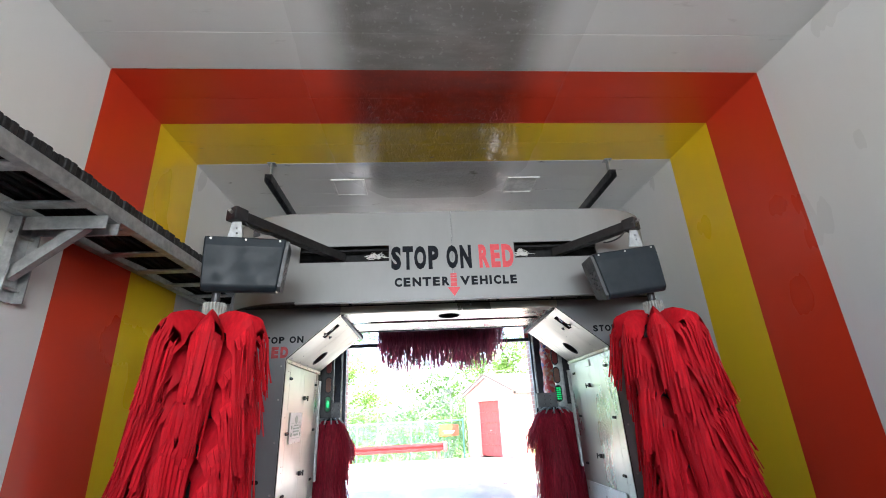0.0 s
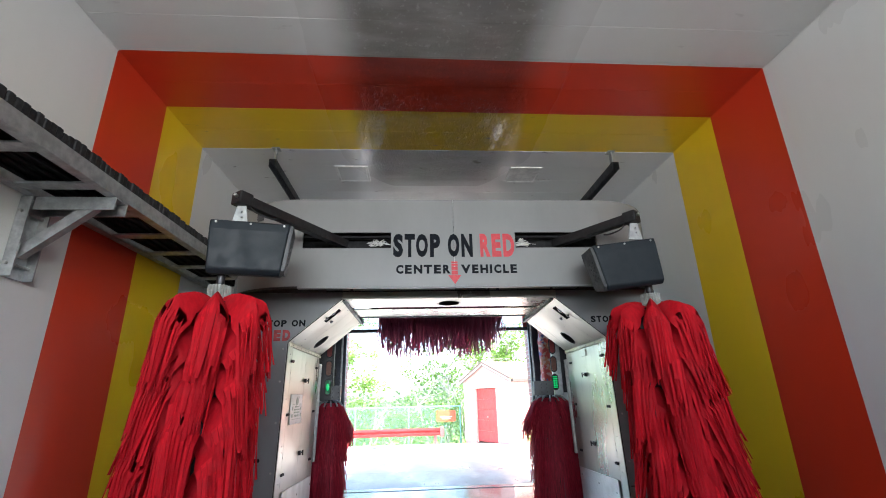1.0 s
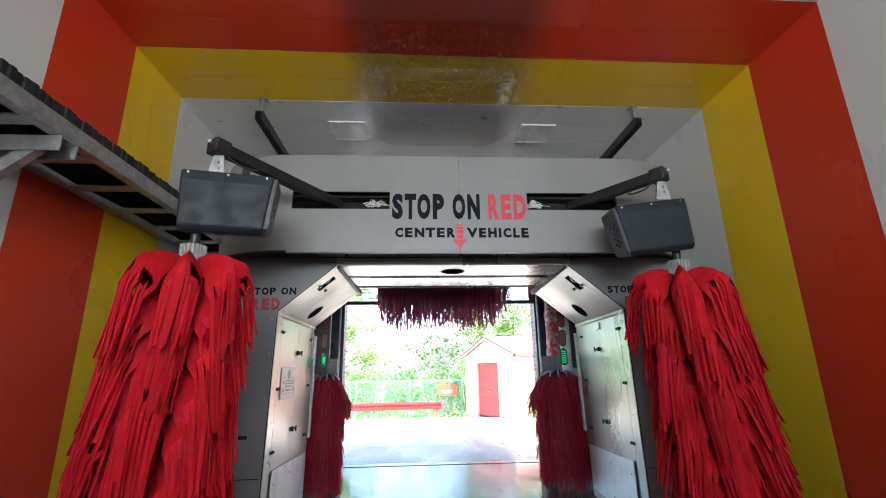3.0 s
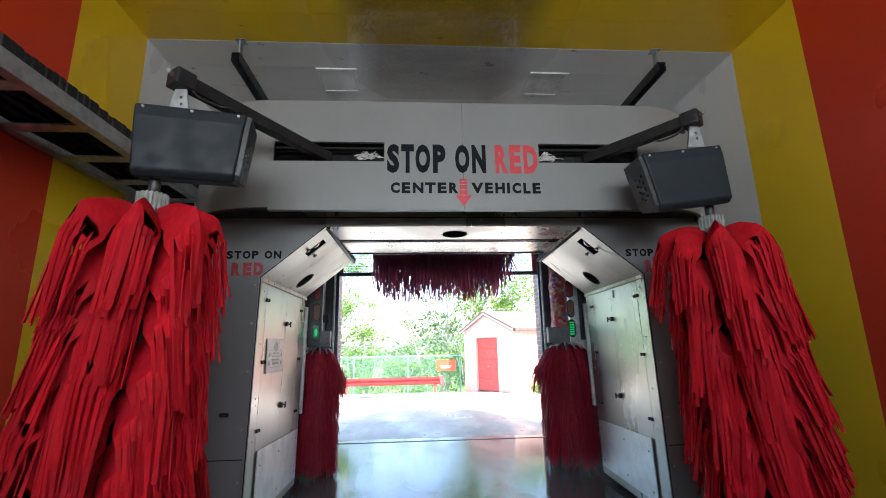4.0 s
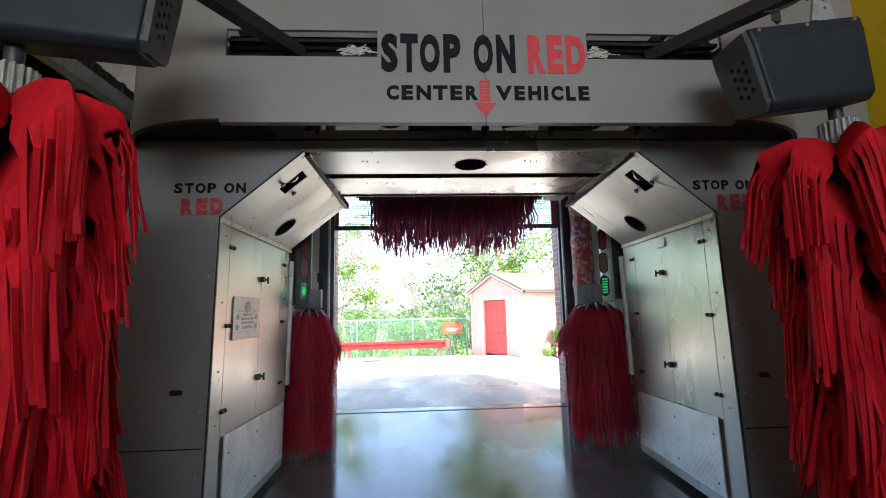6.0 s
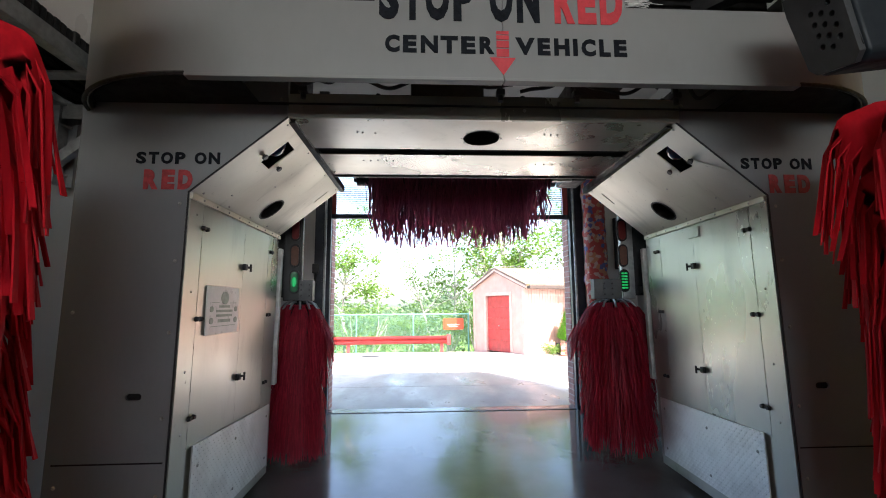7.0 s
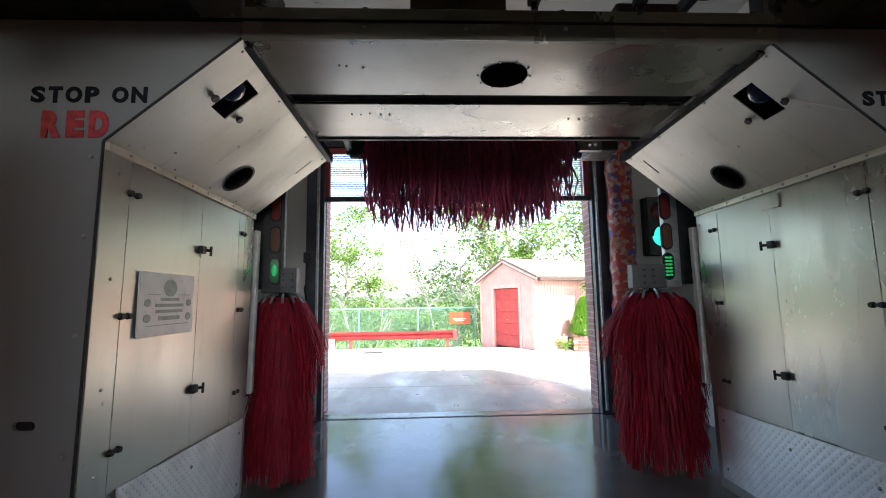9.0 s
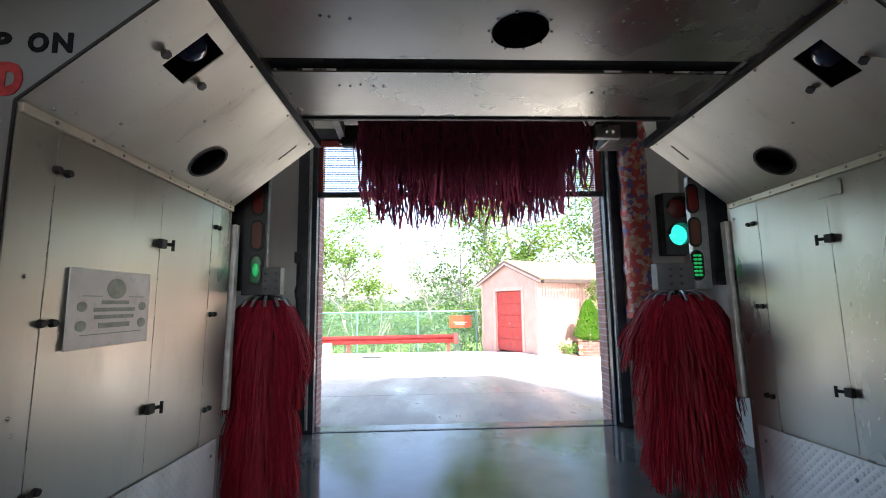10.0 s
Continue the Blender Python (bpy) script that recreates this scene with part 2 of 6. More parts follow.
M_WALL = painted_panels("wall_panels", False)
M_CEIL = painted_panels("ceiling_panels", True)
M_HOOD = surface("hood_paint", (0.192, 0.198, 0.194), 0.42, 0, 0.07, 1.6, 30, 0.05, (1, 1, 0.4), 0.02)
M_TOWER = surface("tower_paint", (0.188, 0.202, 0.211), 0.38, 0, 0.08, 1.4, 40, 0.05, (1, 1, 0.4), 0.015)
M_STEEL = steel_sheet("stainless_sheet", (0.43, 0.43, 0.385), 0.30, 0.25, (1.0, 1.0, 0.3), 0.66, 0.0, 0.6)
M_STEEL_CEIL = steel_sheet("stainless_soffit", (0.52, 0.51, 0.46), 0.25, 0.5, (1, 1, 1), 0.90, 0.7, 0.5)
M_CHAMFER = steel_sheet("dull_aluminium", (0.70, 0.685, 0.60), 0.46, 0.35, (0.25, 1.0, 0.25), 0.82, 0.25)
M_SEAL = surface("grey_sealant", (0.50, 0.50, 0.46), 0.75, 0, 0.3, 30, 120, 0.2)
M_TREAD = tread_plate("tread_plate")
M_GALV = surface("galvanised_steel", (0.43, 0.45, 0.45), 0.45, 0.7, 0.25, 14, 50, 0.1)
M_DARK = surface("dark_steel", (0.045, 0.045, 0.048), 0.45, 0.3, 0.35, 9, 60, 0.2)
M_BLACK = surface("black_rubber", (0.012, 0.012, 0.013), 0.6, 0, 0.3, 20, 90, 0.3)
# near black: painted shade of openings and insides, also hoses, joints and soil
M_HOLE = surface("near_black_and_shade", (0.01, 0.01, 0.011), 0.9, 0, 0.2, 8, 40, 0.1)
M_HOUSING = surface("slate_plastic", (0.009, 0.0145, 0.019), 0.55, 0, 0.15, 5, 160, 0.06)
M_HOUSING.node_tree.nodes["Principled BSDF"].inputs["Specular IOR Level"].default_value = 0.3
M_CAP = surface("grey_end_cap", (0.035, 0.038, 0.04), 0.5, 0, 0.2, 9, 80, 0.2)
M_MID = surface("mid_grey_box", (0.10, 0.104, 0.108), 0.5, 0.3, 0.2, 9, 80, 0.1)
M_SCREW = surface("bolt_metal", (0.42, 0.42, 0.40), 0.45, 0.9, 0.2, 40, 90, 0.1)
M_WHITEPL = surface("white_plastic", (0.68, 0.68, 0.65), 0.45, 0, 0.2, 12, 70, 0.1)
M_HUB = surface("worn_grey_plastic", (0.30, 0.31, 0.28), 0.55, 0, 0.3, 16, 80, 0.2)
M_ARM = surface("black_painted_steel", (0.018, 0.018, 0.019), 0.5, 0.2, 0.4, 12, 70, 0.25)
M_FELT = felt("red_felt", (0.66, 0.010, 0.020))
# rear and top felt: red raised and paled to carry windscreen veil glare
M_FELT_REAR = felt("wet_red_felt", (0.80, 0.055, 0.105), 0.62, 0.5, 0.3)
M_FELT_TOP = felt("veil_paled_felt", (0.80, 0.27, 0.44), 0.70)
M_INK = surface("black_vinyl", (0.010, 0.012, 0.016), 0.85, 0, 0.3, 30, 90, 0.02)
M_INK.node_tree.nodes["Principled BSDF"].inputs["Specular IOR Level"].default_value = 0.12
M_REDINK = surface("red_vinyl", (0.52, 0.030, 0.042), 0.5, 0, 0.12, 30, 90, 0.03)
M_REDFADE = surface("faded_red_vinyl", (0.34, 0.035, 0.04), 0.45, 0, 0.3, 30, 90, 0.05)
M_FLOOR = wet_concrete("wet_floor", (0.13, 0.13, 0.12), 1.0, 1.3)
M_APRON = damp_shaded_apron("damp_shaded_concrete")
gd = Nodes("pale_concrete_ground")
pale = gd.mix(gd.ramp(gd.noise(0.7, 6), 0.3, 0.7), (0.44, 0.42, 0.39), (0.55, 0.53, 0.50))
pale = gd.mix(gd.ramp(gd.noise(40, 3), 0.4, 0.7, 0.0, 0.3), pale, (0.30, 0.28, 0.26))
turf = gd.mix(gd.noise(2.0, 5), (0.05, 0.11, 0.02), (0.14, 0.24, 0.05))
edge = gd.math("ADD", gd.axis(1), gd.math("MULTIPLY", gd.noise(1.5, 4), 0.5))
gd.bump(gd.noise(30, 4), 0.3, 0.01)
M_GROUND = gd.set(Base_Color=gd.mix(gd.ramp(edge, 17.85, 18.1), pale, turf), Roughness=0.85)
M_BRICK = brickwork("pink_brick", (0.42, 0.23, 0.20))
M_BEDBRICK = brickwork("red_brick", (0.30, 0.09, 0.07))
M_MORTAR = surface("mortar", (0.45, 0.40, 0.37), 0.9, 0, 0.2, 20, 120, 0.4)
M_FRAME = surface("slate_door_frame", (0.055, 0.065, 0.085), 0.4, 0.2, 0.3, 6, 60, 0.1)
M_REDPAINT = surface("red_gloss_paint", (0.44, 0.045, 0.045), 0.38, 0, 0.2, 6, 50, 0.08)
M_SIDING = surface("pink_white_siding", (0.54, 0.33, 0.285), 0.6, 0, 0.10, 3, 40, 0.08)
M_TRIM = surface("pinkish_trim", (0.56, 0.37, 0.32), 0.55, 0, 0.12, 4, 40, 0.08)
M_ROOF = surface("tan_shingles", (0.29, 0.215, 0.115), 0.9, 0, 0.3, 18, 120, 0.5, vary=0.35)
M_GUTTER = surface("brown_gutter", (0.06, 0.04, 0.032), 0.45, 0, 0.2, 9, 60, 0.1)
M_BARGE = surface("brown_barge_paint", (0.15, 0.10, 0.085), 0.5, 0, 0.2, 9, 60, 0.1)
M_OLIVE = surface("olive_gasket", (0.10, 0.105, 0.055), 0.7, 0, 0.4, 12, 60, 0.3)
M_TEAL = surface("teal_fence_coating", (0.16, 0.36, 0.33), 0.5, 0.1, 0.2, 9, 60, 0.1)
M_ORANGE = surface("orange_sign_plate", (0.58, 0.06, 0.02), 0.4, 0, 0.15, 9, 60, 0.05)
M_BARK = surface("grey_bark", (0.44, 0.41, 0.365), 0.9, 0, 0.4, 14, 70, 0.7, (1, 1, 0.3))
M_LEAF = leaves("spring_leaves", (0.065, 0.145, 0.025), (0.16, 0.28, 0.06))
M_LEAF2 = leaves("bush_leaves", (0.05, 0.115, 0.022), (0.125, 0.23, 0.05))
# greyer, bluer green: the haze of distance is mixed into this colour
M_FAR = leaves("hazed_wood_leaves", (0.085, 0.14, 0.09), (0.13, 0.20, 0.11))
M_CONIFER = leaves("dwarf_conifer_leaves", (0.05, 0.20, 0.02), (0.13, 0.34, 0.04))
M_PETAL = leaves("pale_flowers", (0.8, 0.5, 0.25), (0.85, 0.75, 0.6))
M_GREEN = glow("green_signal", (0.02, 0.3, 0.1), (0.02, 1.0, 0.26), 0.06)
M_GREENDIM = glow("dim_green_lens", (0.008, 0.08, 0.035), (0.02, 1.0, 0.30), 0.004)
M_TEALGLOW = glow("go_signal", (0.02, 0.3, 0.25), (0.03, 1.0, 0.80), 0.22)
M_REDLENS = surface("dark_red_lens", (0.16, 0.012, 0.012), 0.4, 0, 0.2, 60, 120, 0.1)
M_AMBERLENS = surface("amber_lens", (0.11, 0.035, 0.018), 0.45, 0, 0.2, 60, 120, 0.1)
M_STAR = star_print("star_print")
M_PAPER = surface("white_notice", (0.86, 0.87, 0.84), 0.35, 0, 0.08, 9, 60, 0.03)
M_NOTEINK = surface("grey_green_ink", (0.40, 0.48, 0.40), 0.5, 0, 0.2, 30, 90, 0.03)
M_TAPE = surface("frayed_white_plastic", (0.55, 0.55, 0.53), 0.6, 0, 0.2, 20, 90, 0.1)

gn = Nodes("ribbed_clear_panel")
M_PANE = gn.set(Base_Color=(0.94, 0.95, 0.94), Roughness=0.12, Transmission_Weight=1.0, IOR=1.06)
ln = Nodes("blue_lens")
M_LENS = ln.set(Base_Color=(0.02, 0.035, 0.10), Roughness=0.10, Coat_Weight=1.0)


# ---- building helpers ----
BASE = {}


def thing(name, at, label, category, group="", kind=""):
    """An Empty at the thing's base, to which parts are added in world coordinates."""
    ob = new(name)
    ob.empty_display_size = 0.1
    ob.location = at
    BASE[ob] = Vector(at)
    return tagged(ob, label, category, group, kind)


def finish(bm, me, material, smooth):
    """Turns a bmesh into a mesh; broad box faces stay flat, their rounded edges smooth."""
    bm.to_mesh(me)
    bm.free()
    me.materials.append(material)
    flat = [False] * len(me.polygons)
    if "flat" in me.attributes:
        me.attributes["flat"].data.foreach_get("value", flat)
        me.attributes.remove(me.attributes["flat"])
    if smooth:
        me.set_sharp_from_angle(angle=radians(smooth))
        me.polygons.foreach_set("use_smooth", [not q for q in flat])


def bevelled(bm, faces, edges, width, segments):
    """Rounds the edges and marks the faces that were there before as flat."""
    layer = bm.faces.layers.bool.get("flat") or bm.faces.layers.bool.new("flat")
    for f in faces():
        f[layer] = True
    out = bmesh.ops.bevel(bm, geom=edges(), offset=width, segments=segments, affect="EDGES", profile=0.5)
    for f in out["faces"]:
        f[layer] = False
    return out


def part(name, bm, material, parent, label="", smooth=40):
    """Links a bmesh, drawn in world coordinates, as one mesh under a thing or a part."""
    me = bpy.data.meshes.new(name)
    bmesh.ops.translate(bm, verts=bm.verts, vec=-BASE[parent])
    bmesh.ops.recalc_face_normals(bm, faces=bm.faces)
    finish(bm, me, material, smooth)
    ob = new(name, me)
    ob.parent = parent
    BASE[ob] = BASE[parent]
    return tagged(ob, label) if label else ob


def single(name, bm, material, label, category, kind="", group="", smooth=40):
    """A thing, or a piece of the setting, that is one mesh."""
    me = bpy.data.meshes.new(name)
    bmesh.ops.recalc_face_normals(bm, faces=bm.faces)
    finish(bm, me, material, smooth)
    ob = new(name, me)
    BASE[ob] = Vector((0, 0, 0))
    return tagged(ob, label, category, group, kind)


def box(bm, x0, x1, y0, y1, z0, z1, bevel=0.0, m=None):
    if bevel and not bm.faces.layers.bool.get("flat"):
        bm.faces.layers.bool.new("flat")
    r = bmesh.ops.create_cube(bm, size=1.0)["verts"]
    for v in r:
        v.co = Vector(((x0 + x1) / 2 + v.co.x * (x1 - x0), (y0 + y1) / 2 + v.co.y * (y1 - y0), (z0 + z1) / 2 + v.co.z * (z1 - z0)))
    if bevel:
        out = bevelled(bm, lambda: {f for v in r for f in v.link_faces}, lambda: list({e for v in r for e in v.link_edges}), bevel, 2)
        r = {v for f in out["faces"] for v in f.verts}
    if m is not None:
        bmesh.ops.transform(bm, matrix=m, verts=list({v for v in r}))
    return bm


def solid(x0, x1, y0, y1, z0, z1, bevel=0.0, m=None):
    return box(bmesh.new(), x0, x1, y0, y1, z0, z1, bevel, m)


def rod(bm, a, b, r, n=12, r2=None):
    a, b = Vector(a), Vector(b)
    d = b - a
    m = Matrix.Translation((a + b) / 2) @ d.to_track_quat("Z", "Y").to_matrix().to_4x4()
    bmesh.ops.create_cone(bm, cap_ends=True, segments=n, radius1=r, radius2=r if r2 is None else r2, depth=d.length, matrix=m)
    return bm


def hose(bm, pts, r, n=8):
    """A bent tube through the points."""
    pts = [Vector(p) for p in pts]
    rings = []
    for i, p in enumerate(pts):
        d = (pts[min(i + 1, len(pts) - 1)] - pts[max(i - 1, 0)]).normalized()
        q = d.to_track_quat("Z", "Y")
        rings.append([bm.verts.new(p + q @ Vector((r * math.cos(a), r * math.sin(a), 0))) for a in (2 * math.pi * k / n for k in range(n))])
    for u, v in zip(rings, rings[1:]):
        for k in range(n):
            bm.faces.new((u[k], u[(k + 1) % n], v[(k + 1) % n], v[k]))
    bm.faces.new(rings[0][::-1])
    bm.faces.new(rings[-1])
    return bm


def beam(bm, a, b, w, h, up=(0, 0, 1)):
    """A rectangular bar from a to b."""
    a, b, up = Vector(a), Vector(b), Vector(up)
    d = (b - a).normalized()
    side = d.cross(up).normalized() * w / 2
    top = side.cross(d).normalized() * h / 2
    c = [[bm.verts.new(p + s * side + t * top) for s, t in ((-1, -1), (1, -1), (1, 1), (-1, 1))] for p in (a, b)]
    for k in range(4):
        bm.faces.new((c[0][k], c[0][(k + 1) % 4], c[1][(k + 1) % 4], c[1][k]))
    bm.faces.new(c[0][::-1])
    bm.faces.new(c[1])
    return bm


def ring(cx, cy, r, n=28, ry=None):
    return [(cx + r * math.cos(2 * math.pi * k / n), cy + (ry or r) * math.sin(2 * math.pi * k / n)) for k in range(n)]


def oblong(cx, cy, w, h, n=8):
    """An upright slot with round ends."""
    r = w / 2
    s = h / 2 - r
    up = [(cx + r * math.cos(math.pi * k / n), cy + s + r * math.sin(math.pi * k / n)) for k in range(n + 1)]
    return up + [(cx - r * math.cos(math.pi * k / n), cy - s - r * math.sin(math.pi * k / n)) for k in range(n + 1)]


def rect(x0, x1, y0, y1):
    return [(x0, y0), (x1, y0), (x1, y1), (x0, y1)]


def plate(outer, holes, thick, m, bm=None):
    """A flat plate of any outline with openings through it; m lays its (u, v, depth) into the world."""
    bm = bm or bmesh.new()
    edges = []
    for loop in (outer, *holes):
        vs = [bm.verts.new((u, v, 0)) for u, v in loop]
        edges += [bm.edges.new((vs[i], vs[(i + 1) % len(vs)])) for i in range(len(vs))]
    faces = [g for g in bmesh.ops.triangle_fill(bm, use_beauty=True, edges=edges)["geom"] if isinstance(g, bmesh.types.BMFace)]
    ext = bmesh.ops.extrude_face_region(bm, geom=faces)["geom"]
    top = [g for g in ext if isinstance(g, bmesh.types.BMVert)]
    bmesh.ops.translate(bm, verts=top, vec=(0, 0, thick))
    own = {v for f in faces if f.is_valid for v in f.verts} | set(top) | {v for e in edges if e.is_valid for v in e.verts}
    bmesh.ops.transform(bm, matrix=m, verts=list(own))
    return bm


def frame_of(o, u, v):
    """Matrix that lays u, v and their normal at o."""
    u, v = Vector(u).normalized(), Vector(v).normalized()
    w = u.cross(v)
    return Matrix(((u.x, v.x, w.x, o[0]), (u.y, v.y, w.y, o[1]), (u.z, v.z, w.z, o[2]), (0, 0, 0, 1)))


def lettering(words, x0, x1, z0, z1, y, bold=0.0):
    """Words as a thin mesh on a wall that faces -y, fitted into a box."""
    cu = bpy.data.curves.new("words", "FONT")
    cu.body, cu.extrude, cu.offset, cu.resolution_u = words, 0.01, bold, 3
    tmp = new("words", cu)
    bpy.context.view_layer.update()
    me = bpy.data.meshes.new_from_object(tmp.evaluated_get(bpy.context.evaluated_depsgraph_get()))
    bm = bmesh.new()
    bm.from_mesh(me)
    bpy.data.objects.remove(tmp)
    bpy.data.meshes.remove(me)
    xs, ys = [v.co.x for v in bm.verts], [v.co.y for v in bm.verts]
    ax, bx, ay, by = min(xs), max(xs), min(ys), max(ys)
    for v in bm.verts:
        u, w, d = v.co
        v.co = Vector((x0 + (u - ax) / (bx - ax) * (x1 - x0), y - 0.0025 + d * 0.15, z0 + (w - ay) / (by - ay) * (z1 - z0)))
    return bm


class Ribbons:
    """Many soft strips, each with a little thickness, in one mesh."""

    def __init__(self, joined=False):
        self.v, self.f, self.joined = [], [], joined

    def add(self, pts, sides, width, thick):
        n0 = len(self.v)
        share = self.joined and n0 > 0
        for i, (p, s) in enumerate(zip(pts, sides)):
            d = (pts[min(i + 1, len(pts) - 1)] - pts[max(i - 1, 0)]).normalized()
            s = (s - d * s.dot(d)).normalized()
            t = d.cross(s) * thick / 2
            s = s * (width[i] if isinstance(width, list) else width) * (0.4 if i == len(pts) - 1 else 0.5)
            self.v += [p - s - t, p + s - t, p + s + t, p - s + t]
        for i in range(len(pts) - 1):
            a, b = n0 + 4 * i, n0 + 4 * i + 4
            if share and i == 0:
                a = 0
            self.f += [(a + k, a + (k + 1) % 4, b + (k + 1) % 4, b + k) for k in range(4)]
        e = n0 + 4 * (len(pts) - 1)
        self.f.append((e, e + 1, e + 2, e + 3))

    def bm(self):
        me = bpy.data.meshes.new("ribbons")
        me.from_pydata([tuple(v) for v in self.v], [], self.f)
        bm = bmesh.new()
        bm.from_mesh(me)
        bpy.data.meshes.remove(me)
        bmesh.ops.delete(bm, geom=[v for v in bm.verts if not v.link_faces], context="VERTS")
        return bm


# ---- the bay ----
XW, XE, ZC, YN, YS = 2.545, 2.51, 3.89, 7.82, -2.5
DL, DR = -1.52, 1.62          # clear width of the exit

single("floor", solid(-XW - 0.25, XW + 0.25, YS - 0.2, YN + 0.22, -0.25, 0.0), M_FLOOR, "wet grey concrete floor of the wash bay", "floor", "structure")
for xa, xb, nm in ((-XW - 0.22, -XW, "wall_west"), (XE, XE + 0.22, "wall_east")):
    single(nm, solid(xa, xb, YS, YN, 0, ZC + 0.1), M_WALL,
           "white plastic wall panels with an orange and a yellow hoop", "wall", "structure")
m_north = frame_of((0, YN, 0), (1, 0, 0), (0, 0, 1))
single("wall_north", plate([(-XW - 0.22, 0), (DL - 0.08, 0), (DL - 0.08, 3.12), (DR + 0.08, 3.12), (DR + 0.08, 0), (XW + 0.22, 0), (XW + 0.22, 4.35), (-XW - 0.22, 4.35)], [], -0.2, m_north), M_WALL,
       "white exit wall with the door opening", "wall", "structure", smooth=0)
# unseen wall; its opening starts at 2.2 m only to shape the incoming light
m_south = frame_of((0, YS, 0), (1, 0, 0), (0, 0, 1))
single("wall_south", plate(rect(-XW - 0.22, XW + 0.22, 0, 4.35), [rect(-2.1, 2.1, 2.2, 3.7)], 0.2, m_south), M_WALL,
       "unseen white entry wall, opened only high up to shape the light", "wall", "structure", smooth=0)

# ceiling planks across the bay, with open joints
bm = bmesh.new()
pitch, y = 0.3433, YS
y = 2.83 - 16 * pitch
while y < YN:
    a, b = max(y + 0.0018, YS), min(y + pitch - 0.0018, YN)
    if b > a + 0.01:
        dz = random.uniform(-0.0012, 0.0012)
        box(bm, -XW, XE, a, b, ZC + dz, ZC + 0.05 + dz)
    y += pitch
box(bm, -XW, XE, YS, YN, ZC + 0.06, ZC + 0.1)
single("ceiling", bm, M_CEIL, "white plank ceiling with coloured hoops, sooty over the drive", "ceiling", "structure", smooth=0)
single("roof", solid(-XW - 0.22, XW + 0.22, YS - 2.0, YN + 0.2, 4.36, 4.46), M_MORTAR, "flat roof slab that overhangs the entry", "roof", "structure")

# corner trims where wall and ceiling meet
for s, xw in ((-1, XW), (1, XE)):
    for a, b, mat in ((YS, 2.83, M_WHITEPL), (4.2, YN, M_WHITEPL)):
        single("trim", solid(min(s * xw, s * (xw - 0.008)), max(s * xw, s * (xw - 0.008)), a, b, ZC - 0.008, ZC - 0.004, 0.001), mat, "white plastic corner trim", "trim", "structure")

# two flush covers in the ceiling
for x0, mat, lab in ((-1.25, M_CEIL, "flush square ceiling hatch with a thin frame"), (0.76, M_WHITEPL, "flush white square ceiling light, switched off")):
    hatch = thing("ceiling_light", (x0 + 0.18, 4.73, ZC), lab, "ceiling light", "ceiling covers")
    part("frame", plate(rect(x0, x0 + 0.37, 4.54, 4.92), [rect(x0 + 0.025, x0 + 0.345, 4.565, 4.895)], -0.014, frame_of((0, 0, ZC - 0.004), (1, 0, 0), (0, 1, 0))), M_WHITEPL, hatch)
    part("cover", solid(x0 + 0.027, x0 + 0.343, 4.567, 4.893, ZC - 0.012, ZC - 0.004, 0.002), mat, hatch)

# overhead channels that carry the gantry
for s in (-1, 1):
    rail = thing("overhead_channel", (s * 1.79, 5.8, 3.66), "dark steel channel hung under the ceiling", "channel", "overhead channels")
    bm = bmesh.new()
    box(bm, s * 1.79 - 0.035, s * 1.79 + 0.035, 4.12, 7.7, 3.715, 3.723)
    for e in (-0.035, 0.029):
        box(bm, s * 1.79 + e, s * 1.79 + e + 0.006, 4.12, 7.7, 3.64, 3.715)
    part("channel", bm, M_DARK, rail, smooth=0)
    for yy in (4.2, 5.9, 7.5):
        part("strap", box(solid(s * 1.79 - 0.006, s * 1.79 + 0.006, yy - 0.03, yy + 0.03, 3.72, ZC - 0.004), s * 1.79 - 0.04, s * 1.79 + 0.04, yy - 0.04, yy + 0.04, ZC - 0.012, ZC - 0.004), M_GALV, rail, "galvanised strap", smooth=0)

# ---- cable tray along the west wall ----
tray = thing("cable_tray", (-2.29, 2.5, 2.51), "galvanised cable tray with a black hose chain", "cable tray")
T0, T1 = -2.2, 6.9
XI, XO, TZ = -2.075, -2.50, 2.515
for x, w, nm in ((XI, 1, "inner_rail"), (XO, -1, "outer_rail")):
    bm = bmesh.new()
    box(bm, x - 0.03, x + 0.03, T0, T1, TZ, TZ + 0.007, 0.002)
    box(bm, min(x + w * 0.024, x + w * 0.03), max(x + w * 0.024, x + w * 0.03), T0, T1, TZ + 0.007, TZ + 0.085)
    part(nm, bm, M_GALV, tray, smooth=0)
yy = T0 + 0.12
while yy < T1:
    part("rung", solid(XO + 0.03, XI - 0.03, yy - 0.04, yy + 0.04, TZ + 0.001, TZ + 0.016, 0.003), M_GALV, tray, smooth=0)
    yy += 0.40
part("chain_bed", solid(XO + 0.03, XI - 0.034, T0, T1, TZ + 0.055, TZ + 0.07), M_HOLE, tray, "dark bed of hoses")
for j in range(5):
    x = XO + 0.07 + 0.075 * j
    bm = hose(bmesh.new(), [(x + 0.014 * math.sin(3.1 * t + j), T0 + t * (T1 - T0) / 24, TZ + 0.038 + 0.005 * math.sin(1.7 * t + 2 * j)) for t in range(25)], 0.012, 6)
    part("hose", bm, M_HOLE, tray)
bm = bmesh.new()
yy = T0
while yy < T1:
    dx, dz = random.uniform(-0.004, 0.004), random.uniform(-0.007, 0.006)
    box(bm, XI - 0.045 + dx, XI + 0.026 + dx, yy, yy + 0.037, TZ + 0.087, TZ + 0.150 + dz, 0.008)
    yy += 0.039
part("hose_chain", bm, M_BLACK, tray, "black plastic link chain")

